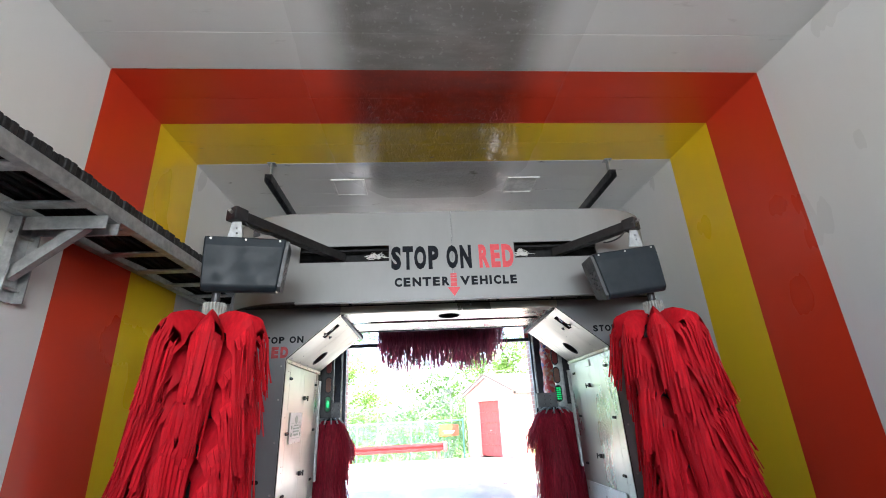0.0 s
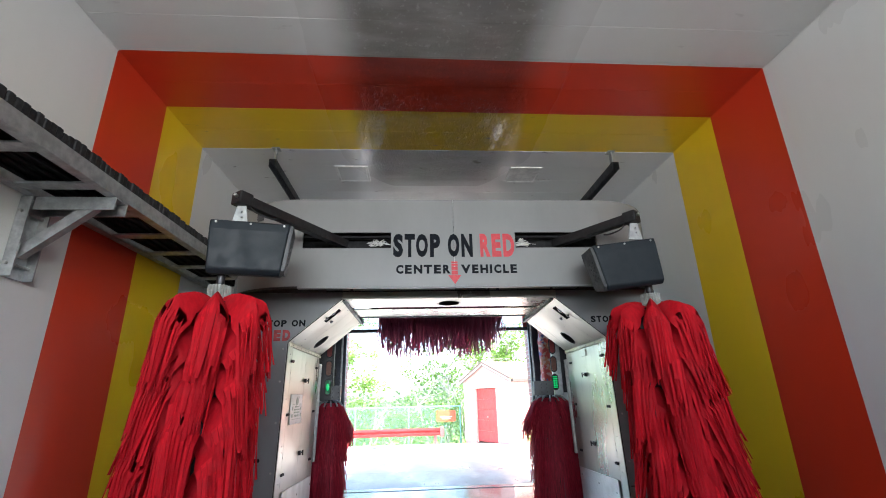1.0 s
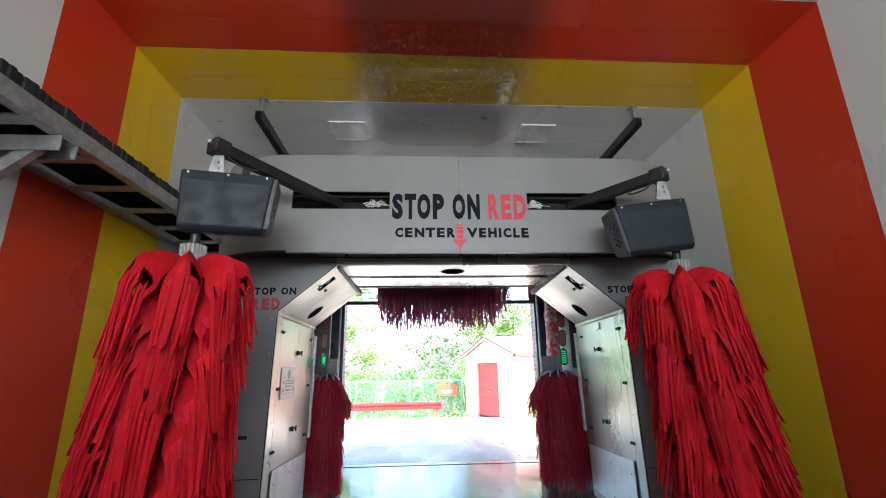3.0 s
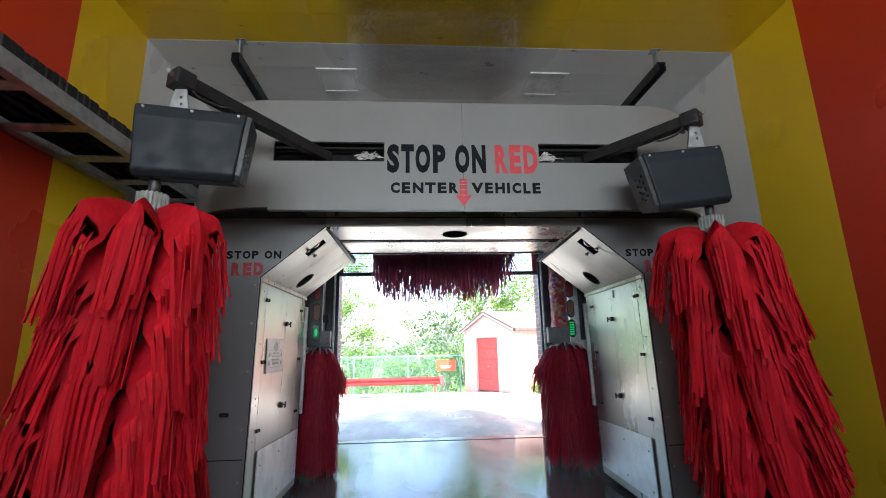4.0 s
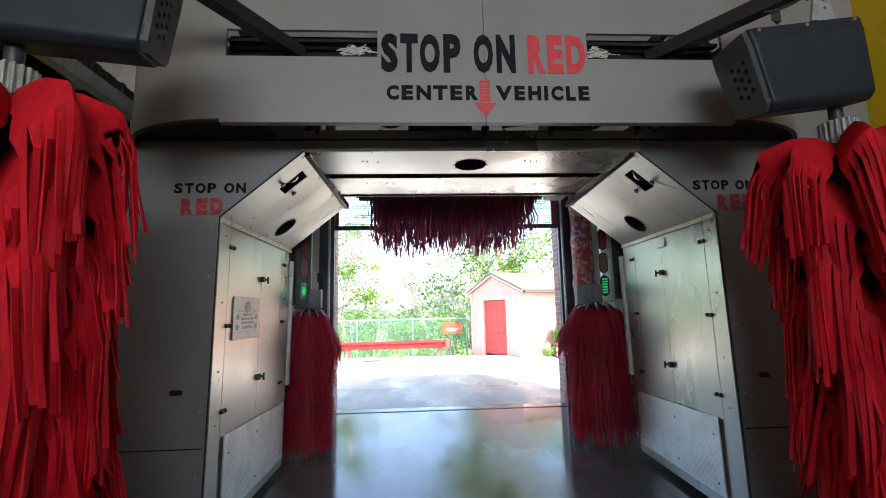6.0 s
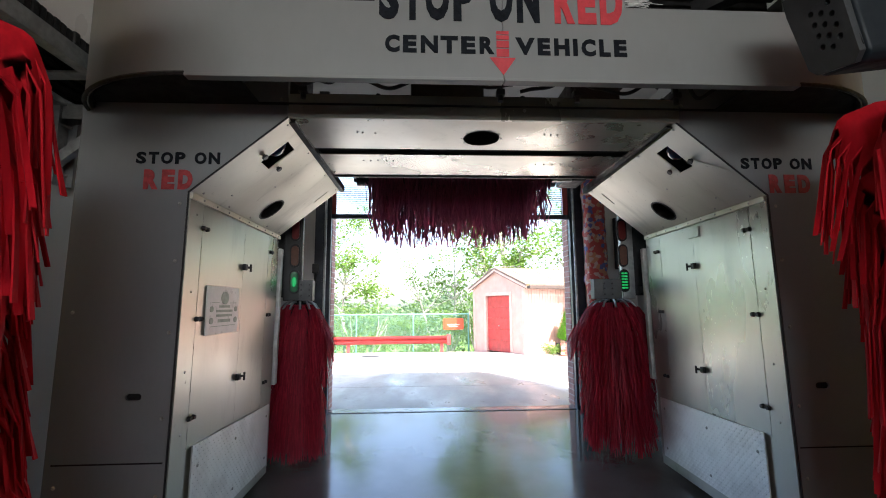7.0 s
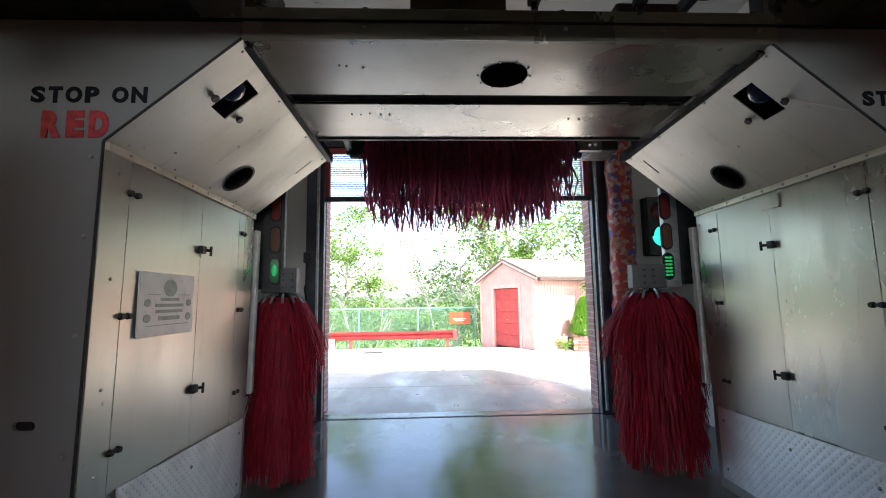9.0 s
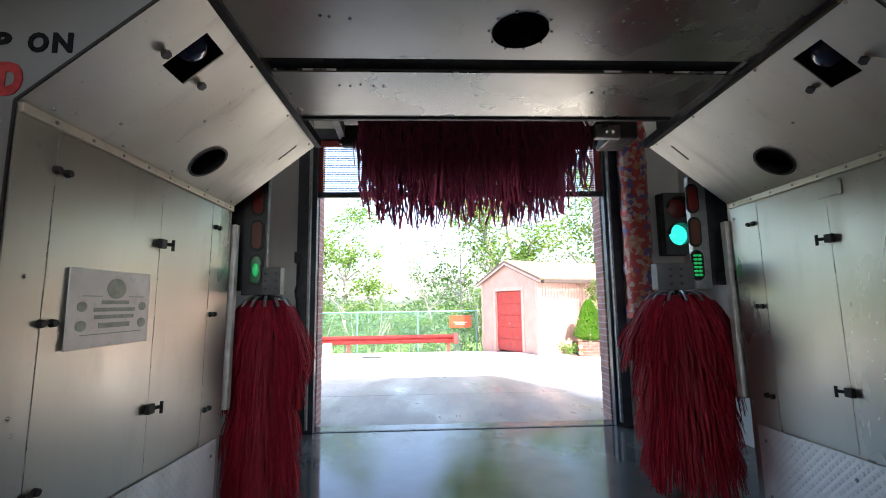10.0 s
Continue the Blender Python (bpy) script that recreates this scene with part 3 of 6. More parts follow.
for yy in (0.28, 2.50, 4.72):
    br = thing("wall_bracket", (-XW, yy, 2.05), "galvanised wall bracket with a diagonal brace", "bracket", "tray brackets")
    bm = bmesh.new()
    box(bm, -XW + 0.003, -XW + 0.012, yy - 0.075, yy + 0.075, 2.05, 2.51)
    for e in (-0.075, 0.066):
        box(bm, -XW + 0.012, -XW + 0.065, yy + e, yy + e + 0.009, 2.05, 2.51)
    part("wall_channel", bm, M_GALV, br, smooth=0)
    bm = bmesh.new()
    box(bm, -XW + 0.065, -2.045, yy - 0.055, yy + 0.055, 2.505, 2.513)
    for e in (-0.055, 0.047):
        box(bm, -XW + 0.065, -2.045, yy + e, yy + e + 0.008, 2.435, 2.505)
    part("arm", bm, M_GALV, br, smooth=0)
    part("brace", beam(bmesh.new(), (-XW + 0.03, yy - 0.02, 2.18), (-2.17, yy - 0.02, 2.47), 0.06, 0.045, (0, 1, 0)), M_GALV, br, smooth=0)
    for zz in (2.12, 2.42):
        part("bolt", rod(bmesh.new(), (-XW + 0.03, yy - 0.09, zz), (-XW + 0.03, yy + 0.09, zz), 0.010, 6), M_SCREW, br)

# ---- wash gantry ----
GY, GB = 4.30, 5.75
gantry = thing("wash_gantry", (0, 5.0, 0), "grey roll-over car wash gantry with stainless inner panels", "car wash")


def rivets(spots, normal, parent, r=0.008):
    """Domed rivet heads as one loose-part mesh per panel."""
    bm = bmesh.new()
    n = Vector(normal).normalized()
    q = n.to_track_quat("Z", "Y").to_matrix().to_4x4()
    for p in spots:
        bmesh.ops.create_cone(bm, cap_ends=True, segments=8, radius1=r, radius2=r * 0.55, depth=0.006, matrix=Matrix.Translation(Vector(p) + n * 0.003) @ q)
    return tagged(part("rivets", bm, M_SCREW, parent, "small metal rivets"), kind="stuff")


def latch(at, s, parent, big):
    """A black latch; the large ones have a T handle."""
    x, y, z = at
    bm = bmesh.new()
    i = -s
    if big:
        box(bm, min(x, x + i * 0.022), max(x, x + i * 0.022), y - 0.035, y + 0.005, z - 0.02, z + 0.02, 0.003)
        rod(bm, (x + i * 0.012, y, z), (x + i * 0.03, y + 0.035, z), 0.008, 8)
        rod(bm, (x + i * 0.03, y + 0.035, z - 0.028), (x + i * 0.03, y + 0.035, z + 0.022), 0.007, 8)
    else:
        for e in (-0.022, 0.022):
            rod(bm, (x, y + e, z), (x + i * 0.016, y + e, z), 0.014, 10, 0.011)
        box(bm, min(x, x + i * 0.01), max(x, x + i * 0.01), y - 0.02, y + 0.02, z - 0.006, z + 0.006)
    return part("latch", bm, M_BLACK, parent, "black latch")


for s in (-1, 1):
    X = lambda x: s * x
    before = set(bpy.data.objects)
    # tower body and front skin
    bm = bmesh.new()
    box(bm, min(X(1.60), X(2.06)), max(X(1.60), X(2.06)), GY + 0.03, GB, 0.06, 2.60, 0.01)
    part("tower", bm, M_TOWER, gantry, "grey painted tower")
    outer = [(X(1.538), 0.05), (X(1.538), 1.904), (X(1.056), 2.309), (X(1.056), 2.62), (X(2.08), 2.62), (X(2.08), 0.05)]
    ports = [oblong(0, 0, 0.032, 0.075)]
    port = [(X(1.71) + v, 0.90 + u) for u, v in ports[0]]
    skin = part("front_skin", plate(outer, [port], 0.03, frame_of((0, GY + 0.03, 0), (1, 0, 0), (0, 0, 1))), M_TOWER, gantry, "grey painted front skin", smooth=0)
    # near-black backing paints the shade inside the port
    part("port", solid(X(1.71) - 0.05, X(1.71) + 0.05, GY + 0.012, GY + 0.034, 0.87, 0.93), M_HOLE, skin, "oblong port backed near black for its shade")
    rivets([(X(1.57), GY, z) for z in (0.45, 0.8, 1.2, 1.55, 1.84)] + [(X(1.09), GY, 2.4), (X(2.03), GY, 1.3), (X(2.03), GY, 0.5)], (0, -1, 0), skin, 0.010)
    part("skin_joint", solid(X(1.80) - 0.25, X(1.80) + 0.25, GY - 0.004, GY + 0.004, 0.596, 0.602), M_HOLE, skin, "dark joint")
    part("edge_strip", beam(beam(bmesh.new(), (X(1.53), GY - 0.004, 0.05), (X(1.53), GY - 0.002, 1.90), 0.007, 0.007, (0, 1, 0)), (X(1.53), GY - 0.002, 1.90), (X(1.05), GY - 0.002, 2.303), 0.007, 0.007, (0, 1, 0)), M_BLACK, skin, "black edge seal", smooth=0)

    # stainless side of the drive-through
    fx = X(1.53)
    inn = -s
    side = part("side_panel", solid(min(fx, fx - inn * 0.03), max(fx, fx - inn * 0.03), GY + 0.002, GB - 0.02, 0.05, 1.90), M_STEEL, gantry, "stainless side panel", smooth=0)
    def leaf(y0, y1, z0, z1, t=0.006):
        return solid(min(fx + inn * 0.001, fx + inn * t), max(fx + inn * 0.001, fx + inn * t), y0, y1, z0, z1, 0.0015)
    part("front_strip", leaf(GY + 0.003, 4.449, 0.10, 1.885, 0.008), M_STEEL, side)
    door = part("access_door", leaf(4.4515, 5.0225, 0.61, 1.862, 0.008), M_STEEL, side)
    door2 = part("access_door", leaf(5.0225, 5.484, 0.61, 1.862, 0.008), M_STEEL, side)
    part("rear_strip", leaf(5.488, 5.725, 0.10, 1.885, 0.006), M_STEEL, side)
    kick = part("kick_plate", plate([(4.50, 0.13), (5.66, 0.13), (5.66, 0.575), (4.50, 0.615)], [], 0.008, frame_of((fx + inn * 0.011, 0, 0), (0, 1, 0), (0, 0, 1)) if s < 0 else frame_of((fx + inn * 0.019, 0, 0), (0, 1, 0), (0, 0, 1))), M_TREAD, side, "ribbed aluminium kick plate", smooth=0)
    part("top_angle", solid(min(fx, fx + inn * 0.02), max(fx, fx + inn * 0.02), GY + 0.003, GB - 0.03, 1.868, 1.898, 0.002), M_CHAMFER, side)
    rivets([(fx + inn * 0.008, y, z) for y in (4.38, 5.69) for z in (0.7, 1.0, 1.4, 1.80)] + [(fx + inn * 0.02, GY + 0.12 + 0.155 * k, 1.883) for k in range(9)], (inn, 0, 0), side, 0.007)
    rivets([(fx + inn * 0.02, y, z) for y in (4.56, 5.04, 5.6) for z in (0.2, 0.5)], (inn, 0, 0), side, 0.010)
    # uneven sealant along the door edges
    for a, b, k in (((4.450, 0.62), (4.450, 1.85), 40), ((5.0225, 0.62), (5.0225, 1.85), 40), ((5.486, 0.62), (5.486, 1.85), 34), ((4.46, 1.866), (5.48, 1.866), 34)):
        dy = random.uniform(-0.002, 0.002)
        bm = hose(bmesh.new(), [(fx + inn * (0.0075 + random.uniform(-0.0015, 0.0015)), a[0] + (b[0] - a[0]) * t / k + random.uniform(-0.0018, 0.0018), a[1] + (b[1] - a[1]) * t / k + random.uniform(-0.002, 0.002)) for t in range(k + 1)], 0.0017, 5)
        part("sealant", bm, M_SEAL, side, "grey uneven sealant")
    for z in (1.58, 0.88):
        latch((fx + inn * 0.012, 5.03, z), s, door2, True)
    for z in (1.74, 1.26, 0.76):
        latch((fx + inn * 0.008, 4.47, z), s, door, False)
        latch((fx + inn * 0.008, 5.54, z), s, door2, False)
    part("end_post", solid(min(fx - inn * 0.03, fx + inn * 0.022), max(fx - inn * 0.03, fx + inn * 0.022), 5.765, 5.815, 0.70, 1.80, 0.008), M_WHITEPL, gantry, "off-white plastic end post")

    # sloped panel between side and soffit
    o, u = Vector((X(1.53), 0, 1.90)), Vector((-X(0.48), 0, 0.403))
    L = u.length
    m = frame_of(o, u, (0, 1, 0))
    out = [(0.0, GY), (L, GY), (L, 5.76), (L - 0.01, 5.78), (0.0, 5.74)]
    holes = [rect(0.355, 0.545, 4.513, 4.648), ring(0.158, 5.17, 0.095, 28, 0.095), rect(0.40, 0.535, 5.609, 5.625)]
    cham = part("sloped_panel", plate(out, holes, -0.006 * s, m), M_CHAMFER, gantry, "dull aluminium sloped panel with openings", smooth=0)
    def on(uu, vv, d=0.0):
        return m @ Vector((uu, vv, -d * s))
    # boxes behind the openings, near black to paint in their shade
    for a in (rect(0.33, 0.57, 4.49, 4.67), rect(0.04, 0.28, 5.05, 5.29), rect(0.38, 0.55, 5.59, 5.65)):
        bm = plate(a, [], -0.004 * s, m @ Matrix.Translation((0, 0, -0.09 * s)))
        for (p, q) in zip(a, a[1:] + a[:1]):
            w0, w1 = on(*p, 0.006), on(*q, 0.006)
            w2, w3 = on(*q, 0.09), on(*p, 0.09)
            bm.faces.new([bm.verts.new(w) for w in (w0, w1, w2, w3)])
        part("recess", bm, M_HOLE, cham, "recess painted near black for its shade", smooth=0)
    bm = bmesh.new()
    bmesh.ops.create_uvsphere(bm, u_segments=20, v_segments=12, radius=0.078, matrix=Matrix.Translation(on(0.47, 4.59, 0.085)))
    part("sensor_lens", bm, M_LENS, cham, "dark blue glass sensor lens")
    bm = bmesh.new()
    for k in range(28):
        a0, a1 = 2 * math.pi * k / 28, 2 * math.pi * (k + 1) / 28
        v = [bm.verts.new(on(0.158 + r * math.cos(a), 5.17 + r * math.sin(a), d)) for a, r, d in ((a0, 0.090, -0.004), (a1, 0.090, -0.004), (a1, 0.090, 0.05), (a0, 0.090, 0.05))]
        bm.faces.new(v)
        v2 = [bm.verts.new(on(0.158 + r * math.cos(a), 5.17 + r * math.sin(a), -0.004)) for a, r in ((a0, 0.090), (a1, 0.090), (a1, 0.102), (a0, 0.102))]
        bm.faces.new(v2)
    part("nozzle_ring", bm, M_BLACK, cham, "black rubber nozzle ring")
    for uu, vv in ((0.394, 4.467), (0.400, 4.694)):
        bm = rod(bmesh.new(), on(uu, vv, 0), on(uu, vv, -0.010), 0.009, 8)
        rod(bm, on(uu, vv, -0.009), on(uu, vv, -0.022), 0.017, 6)
        part("knob", bm, M_DARK, cham, "dark hand knob")
    nrm = (m.to_3x3() @ Vector((0, 0, s))).normalized()
    rivets([on(0.60, v) for v in (4.36, 4.8, 5.28, 5.7)] + [on(0.03, v) for v in (4.40, 4.72, 5.05, 5.38, 5.66)] + [on(0.3, 4.9), on(0.1, 4.62)], nrm, cham, 0.007)

    if s > 0:
        part("gasket", beam(bmesh.new(), on(L - 0.006, GY + 0.06, -0.010), on(L - 0.006, 5.72, -0.010), 0.014, 0.016), M_OLIVE, cham, "olive weathered gasket", smooth=0)
        part("folded_lip", beam(bmesh.new(), on(L + 0.022, GY + 0.05, -0.004), on(L + 0.022, 5.74, -0.004), 0.034, 0.014), M_CHAMFER, cham, "folded aluminium lip", smooth=0)
        part("seam", beam(bmesh.new(), on(0.385, 4.455, -0.0015), on(0.20, GY + 0.01, -0.0015), 0.003, 0.003), M_CHAMFER, cham, "fine seam", smooth=0)
        part("tab", solid(fx + inn * 0.022, fx + inn * 0.011, 4.93, 5.06, 1.775, 1.845, 0.002), M_STEEL, side, "small bent metal tab")

    # both sides lean out a little towards the floor; the east side also stands askew, wider at the back
    for ob in set(bpy.data.objects) - before:
        for v in ob.data.vertices:
            v.co.x += s * 0.014 * max(0.0, 1.9 - v.co.z)
            if s > 0:
                v.co.x += 0.046 * (v.co.y + BASE[gantry].y - GY) - 0.022

# soffit plates and front beam
fm = frame_of((0, 0, 2.306), (1, 0, 0), (0, 1, 0))
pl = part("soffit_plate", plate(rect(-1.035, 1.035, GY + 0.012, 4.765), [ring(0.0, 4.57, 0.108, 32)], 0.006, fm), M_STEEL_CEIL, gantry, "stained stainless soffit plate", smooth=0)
bm = bmesh.new()
for k in range(32):
    a0, a1 = 2 * math.pi * k / 32, 2 * math.pi * (k + 1) / 32
    bm.faces.new([bm.verts.new((0.104 * math.cos(a), 4.57 + 0.104 * math.sin(a), z)) for a, z in ((a0, 2.300), (a1, 2.300), (a1, 2.40), (a0, 2.40))])
part("nozzle_ring", bm, M_BLACK, pl, "black nozzle ring")
# near-black cover paints the shade up inside the nozzle opening
part("recess", solid(-0.13, 0.13, 4.44, 4.70, 2.40, 2.41), M_HOLE, pl, "recess painted near black for its shade")
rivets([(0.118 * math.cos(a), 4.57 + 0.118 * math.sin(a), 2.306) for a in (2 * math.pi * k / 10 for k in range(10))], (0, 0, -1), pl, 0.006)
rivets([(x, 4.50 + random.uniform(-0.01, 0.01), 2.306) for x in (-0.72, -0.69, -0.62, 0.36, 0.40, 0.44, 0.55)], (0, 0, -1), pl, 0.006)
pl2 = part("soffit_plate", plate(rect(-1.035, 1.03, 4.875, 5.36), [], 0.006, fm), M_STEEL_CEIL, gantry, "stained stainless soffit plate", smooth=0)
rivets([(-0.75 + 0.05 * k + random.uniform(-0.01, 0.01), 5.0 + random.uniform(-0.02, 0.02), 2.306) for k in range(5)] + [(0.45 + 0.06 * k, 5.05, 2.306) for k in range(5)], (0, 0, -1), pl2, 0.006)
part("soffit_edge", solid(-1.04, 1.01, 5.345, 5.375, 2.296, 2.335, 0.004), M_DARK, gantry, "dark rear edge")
# near-black strip stands for the shade between the soffit plates
part("gap_channel", solid(-1.04, 1.04, 4.76, 4.88, 2.325, 2.345), M_HOLE, gantry, "near-black strip for the shaded gap between the plates")
bm = bmesh.new()
box(bm, -1.05, 1.05, GY - 0.006, GY + 0.012, 2.300, 2.43, 0.002)
fb = part("front_beam", bm, M_STEEL, gantry, "dull steel front beam")
rivets([(-0.98 + 0.392 * k, GY - 0.006, 2.355) for k in range(6)], (0, -1, 0), fb, 0.010)
for k in range(6):
    part("bolt", rod(bmesh.new(), (-0.98 + 0.392 * k, GY + 0.03, 2.43), (-0.98 + 0.392 * k, GY + 0.03, 2.452), 0.013, 6), M_DARK, fb)
for y0, z1 in ((4.33, 2.452), (5.30, 2.52)):
    part("cross_beam", solid(-1.6, 1.6, y0, y0 + 0.10, 2.425, z1, 0.004), M_DARK, gantry, "dark steel cross beam")
for s in (-1, 1):
    part("side_channel", beam(bmesh.new(), (s * 1.045 - (0.02 if s > 0 else 0), GY + 0.05, 2.318), (s * 1.02 + (0.045 if s > 0 else 0), 5.74, 2.30), 0.035, 0.05), M_DARK, gantry, "dark joint channel", smooth=0)
    part("top_rail", beam(bmesh.new(), (s * 1.79, 4.0, 3.05), (s * 1.79, 6.6, 3.05), 0.08, 0.10), M_DARK, gantry, "dark steel top rail", smooth=0)
    part("hanger", solid(s * 1.79 - 0.025, s * 1.79 + 0.025, 5.2, 5.3, 2.60, 3.70), M_DARK, gantry, "dark steel hanger", smooth=0)
for j, (x0, x1) in enumerate(((-1.15, -0.75), (-0.7, 0.1), (0.15, 0.8), (0.85, 1.3))):
    bm = hose(bmesh.new(), [(x0 + (x1 - x0) * t / 50, 4.15 + 0.04 * math.sin(t * 0.18 + j), 2.43 + 0.03 * math.sin(0.17 * t + 2 * j) + 0.012 * math.sin(0.41 * t)) for t in range(51)], 0.010, 8)
    part("hose", bm, M_BLACK, gantry, "black air hose")
for x in (-0.95, 0.05, 0.45, 0.98):
    part("fitting", box(rod(bmesh.new(), (x, 4.2, 2.36), (x, 4.2, 2.50), 0.014, 8), x - 0.022, x + 0.022, 4.18, 4.22, 2.39, 2.42, 0.004), M_DARK, gantry, "hose fitting")

for x0, x1, y0 in ((-0.42, 0.02, 4.55), (0.62, 0.95, 4.75), (-1.3, -1.05, 4.5)):
    part("valve_box", solid(x0, x1, y0, y0 + 0.3, 2.452, 2.80, 0.015), M_DARK, gantry, "dark valve box")

# ---- sign hood with round ends ----
HB, HT, HY = 2.330, 3.178, 3.917
hood = part("sign_hood", solid(-0.575, -0.57, HY + 0.2, HY + 0.205, 2.7, 2.71), M_HOOD, gantry, "pale grey sign hood")
for x0, x1, slot in ((-1.386, 0.0125, (-1.3695, -0.5685)), (0.0165, 1.4035, (0.592, 1.374))):
    part("hood_panel", plate(rect(x0, x1, HB, HT), [rect(*slot, 2.693, 2.846)], -0.018, frame_of((0, HY, 0), (1, 0, 0), (0, 0, 1))), M_HOOD, hood, smooth=0)
    part("lower_lip", solid(x0, x1, HY - 0.005, HY + 0.04, HB - 0.012, HB + 0.003, 0.003), M_HOOD, hood)
    # near-black sheet and track behind the slot put its inner shade into the colour
    part("slot_back", solid(slot[0] - 0.05, slot[1] + 0.05, HY + 0.16, HY + 0.17, 2.62, 2.91), M_HOLE, hood, "near-black sheet for the shade inside the slot")
    part("slot_track", solid(slot[0] - 0.02, slot[1] + 0.02, HY + 0.06, HY + 0.10, 2.815, 2.834), M_HOLE, hood, "slide track painted near black for the slot's shade")
for s in (-1, 1):
    bm = bmesh.new()
    prof = []
    for k in range(15):
        a = math.pi / 2 * k / 14
        prof.append((-1.386 - 0.69 * math.sin(a) if s < 0 else 1.4035 + 0.66 * math.sin(a), HY + 0.50 * (1 - math.cos(a))))
    prof.append((prof[-1][0], 4.85))
    for (xa, ya), (xb, yb) in zip(prof, prof[1:]):
        bm.faces.new([bm.verts.new(c) for c in ((xa, ya, HB), (xb, yb, HB), (xb, yb, HT), (xa, ya, HT))])
    bmesh.ops.remove_doubles(bm, verts=bm.verts, dist=0.0005)
    bmesh.ops.recalc_face_normals(bm, faces=bm.faces)
    bmesh.ops.solidify(bm, geom=bm.faces[:], thickness=0.016)
    part("round_end", bm, M_HOOD, hood)
    # inner sheet added in near black for the shade inside the round end
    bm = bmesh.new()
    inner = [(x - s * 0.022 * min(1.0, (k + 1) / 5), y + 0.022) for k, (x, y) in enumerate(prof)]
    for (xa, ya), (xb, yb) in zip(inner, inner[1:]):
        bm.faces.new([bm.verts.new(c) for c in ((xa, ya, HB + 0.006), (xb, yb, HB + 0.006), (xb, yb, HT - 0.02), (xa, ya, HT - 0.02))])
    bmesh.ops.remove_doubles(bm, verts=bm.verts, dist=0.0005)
    part("end_lining", bm, M_HOLE, hood, "near-black inner sheet painted for the shade in the round end")
    bm = bmesh.new()
    hose(bm, [(x, y, HB) for x, y in prof], 0.010, 6)
    part("rubber_edge", bm, M_BLACK, hood, "black rubber edge")
# soffit under the hood, near black so that the hood's shade is in its colour
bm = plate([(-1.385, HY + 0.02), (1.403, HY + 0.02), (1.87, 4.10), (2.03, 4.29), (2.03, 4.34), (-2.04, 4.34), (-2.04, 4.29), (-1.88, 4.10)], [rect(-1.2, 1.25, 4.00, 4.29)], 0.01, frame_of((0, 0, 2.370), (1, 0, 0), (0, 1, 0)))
part("hood_underside", bm, M_HOLE, hood, "near-black underside painted for the hood's shade", smooth=0)
part("hood_back", solid(-2.03, 2.01, 4.60, 4.62, 2.90, HT), M_DARK, hood, "dark back plate")
# frayed scraps in the slots
for cx, w in ((-0.69, 0.11), (0.66, 0.05)):
    rb = Ribbons()
    for k in range(18):
        p = Vector((cx + random.uniform(-0.5, 0.5) * w, HY + 0.05, 2.772 + random.uniform(-0.01, 0.03)))
        pts = [p + Vector((random.uniform(-0.02, 0.02) + 0.03 * t * random.uniform(-1, 1), -0.008 * t, -0.016 * t)) for t in range(4)]
        rb.add(pts, [Vector((1, 0.2, 0.1))] * 4, random.uniform(0.003, 0.013), 0.002)
    tagged(part("frayed_scrap", rb.bm(), M_TAPE, hood, "frayed white plastic scrap"), kind="stuff")

# lettering
def cells(words, x0, x1):
    """Letter edges for words spread evenly between two edges."""
    w = [{" ": 0.45, "O": 1.12, "N": 1.08, "E": 0.85}.get(c, 0.95) for c in words]
    step, x, out = (x1 - x0) / (sum(w) + 0.22 * (len(w) - 1)), x0, []
    for c, k in zip(words, w):
        if c != " ":
            out.append((c, x, x + k * step))
        x += (k + 0.22) * step
    return out


def word(letters, z0, z1, y, bold, material, parent, what):
    """A word whose letters are each fitted between two edges."""
    for ch, x0, x1 in letters:
        part("letter", lettering(ch, x0, x1, z0, z1, y, bold), material, parent, f"{what} letter {ch}")


word((("S", -0.549, -0.458), ("T", -0.445, -0.349), ("O", -0.34, -0.229), ("P", -0.211, -0.115), ("O", -0.045, 0.063), ("N", 0.081, 0.186)), 2.604, 2.83, HY, 0.055, M_INK, hood, "dark")
word((("R", 0.256, 0.35), ("E", 0.366, 0.452), ("D", 0.471, 0.579)), 2.604, 2.83, HY, 0.055, M_REDINK, hood, "red")
word((("C", -0.52, -0.454), ("E", -0.44, -0.378), ("N", -0.36, -0.282), ("T", -0.271, -0.192), ("E", -0.178, -0.113), ("R", -0.094, -0.027)), 2.447, 2.53, HY, 0.05, M_INK, hood, "dark")
word((("V", 0.07, 0.16), ("E", 0.172, 0.23), ("H", 0.248, 0.319), ("I", 0.336, 0.357), ("C", 0.375, 0.441), ("L", 0.458, 0.51), ("E", 0.527, 0.587)), 2.447, 2.53, HY, 0.05, M_INK, hood, "dark")
bm = plate([(0.013, 2.348), (0.07, 2.431), (-0.048, 2.431)], [], 0.003, frame_of((0, HY, 0), (1, 0, 0), (0, 0, 1)))
for z0, z1 in ((2.436, 2.474), (2.48, 2.513), (2.519, 2.539), (2.545, 2.56)):
    box(bm, -0.017, 0.04, HY - 0.003, HY + 0.001, z0, z1)
part("arrow", bm, M_REDINK, hood, "red arrow pointing down", smooth=0)
for s, a, b in ((-1, (-1.80, -1.385), (-1.755, -1.515)), (1, (1.375, 1.775), (1.525, 1.755))):
    word(cells("STOP ON", *a), 2.045, 2.107, GY, 0.045, M_INK, gantry, "dark")
    word(cells("RED", *b), 1.912, 2.015, GY, 0.070, M_REDFADE, gantry, "faded red")

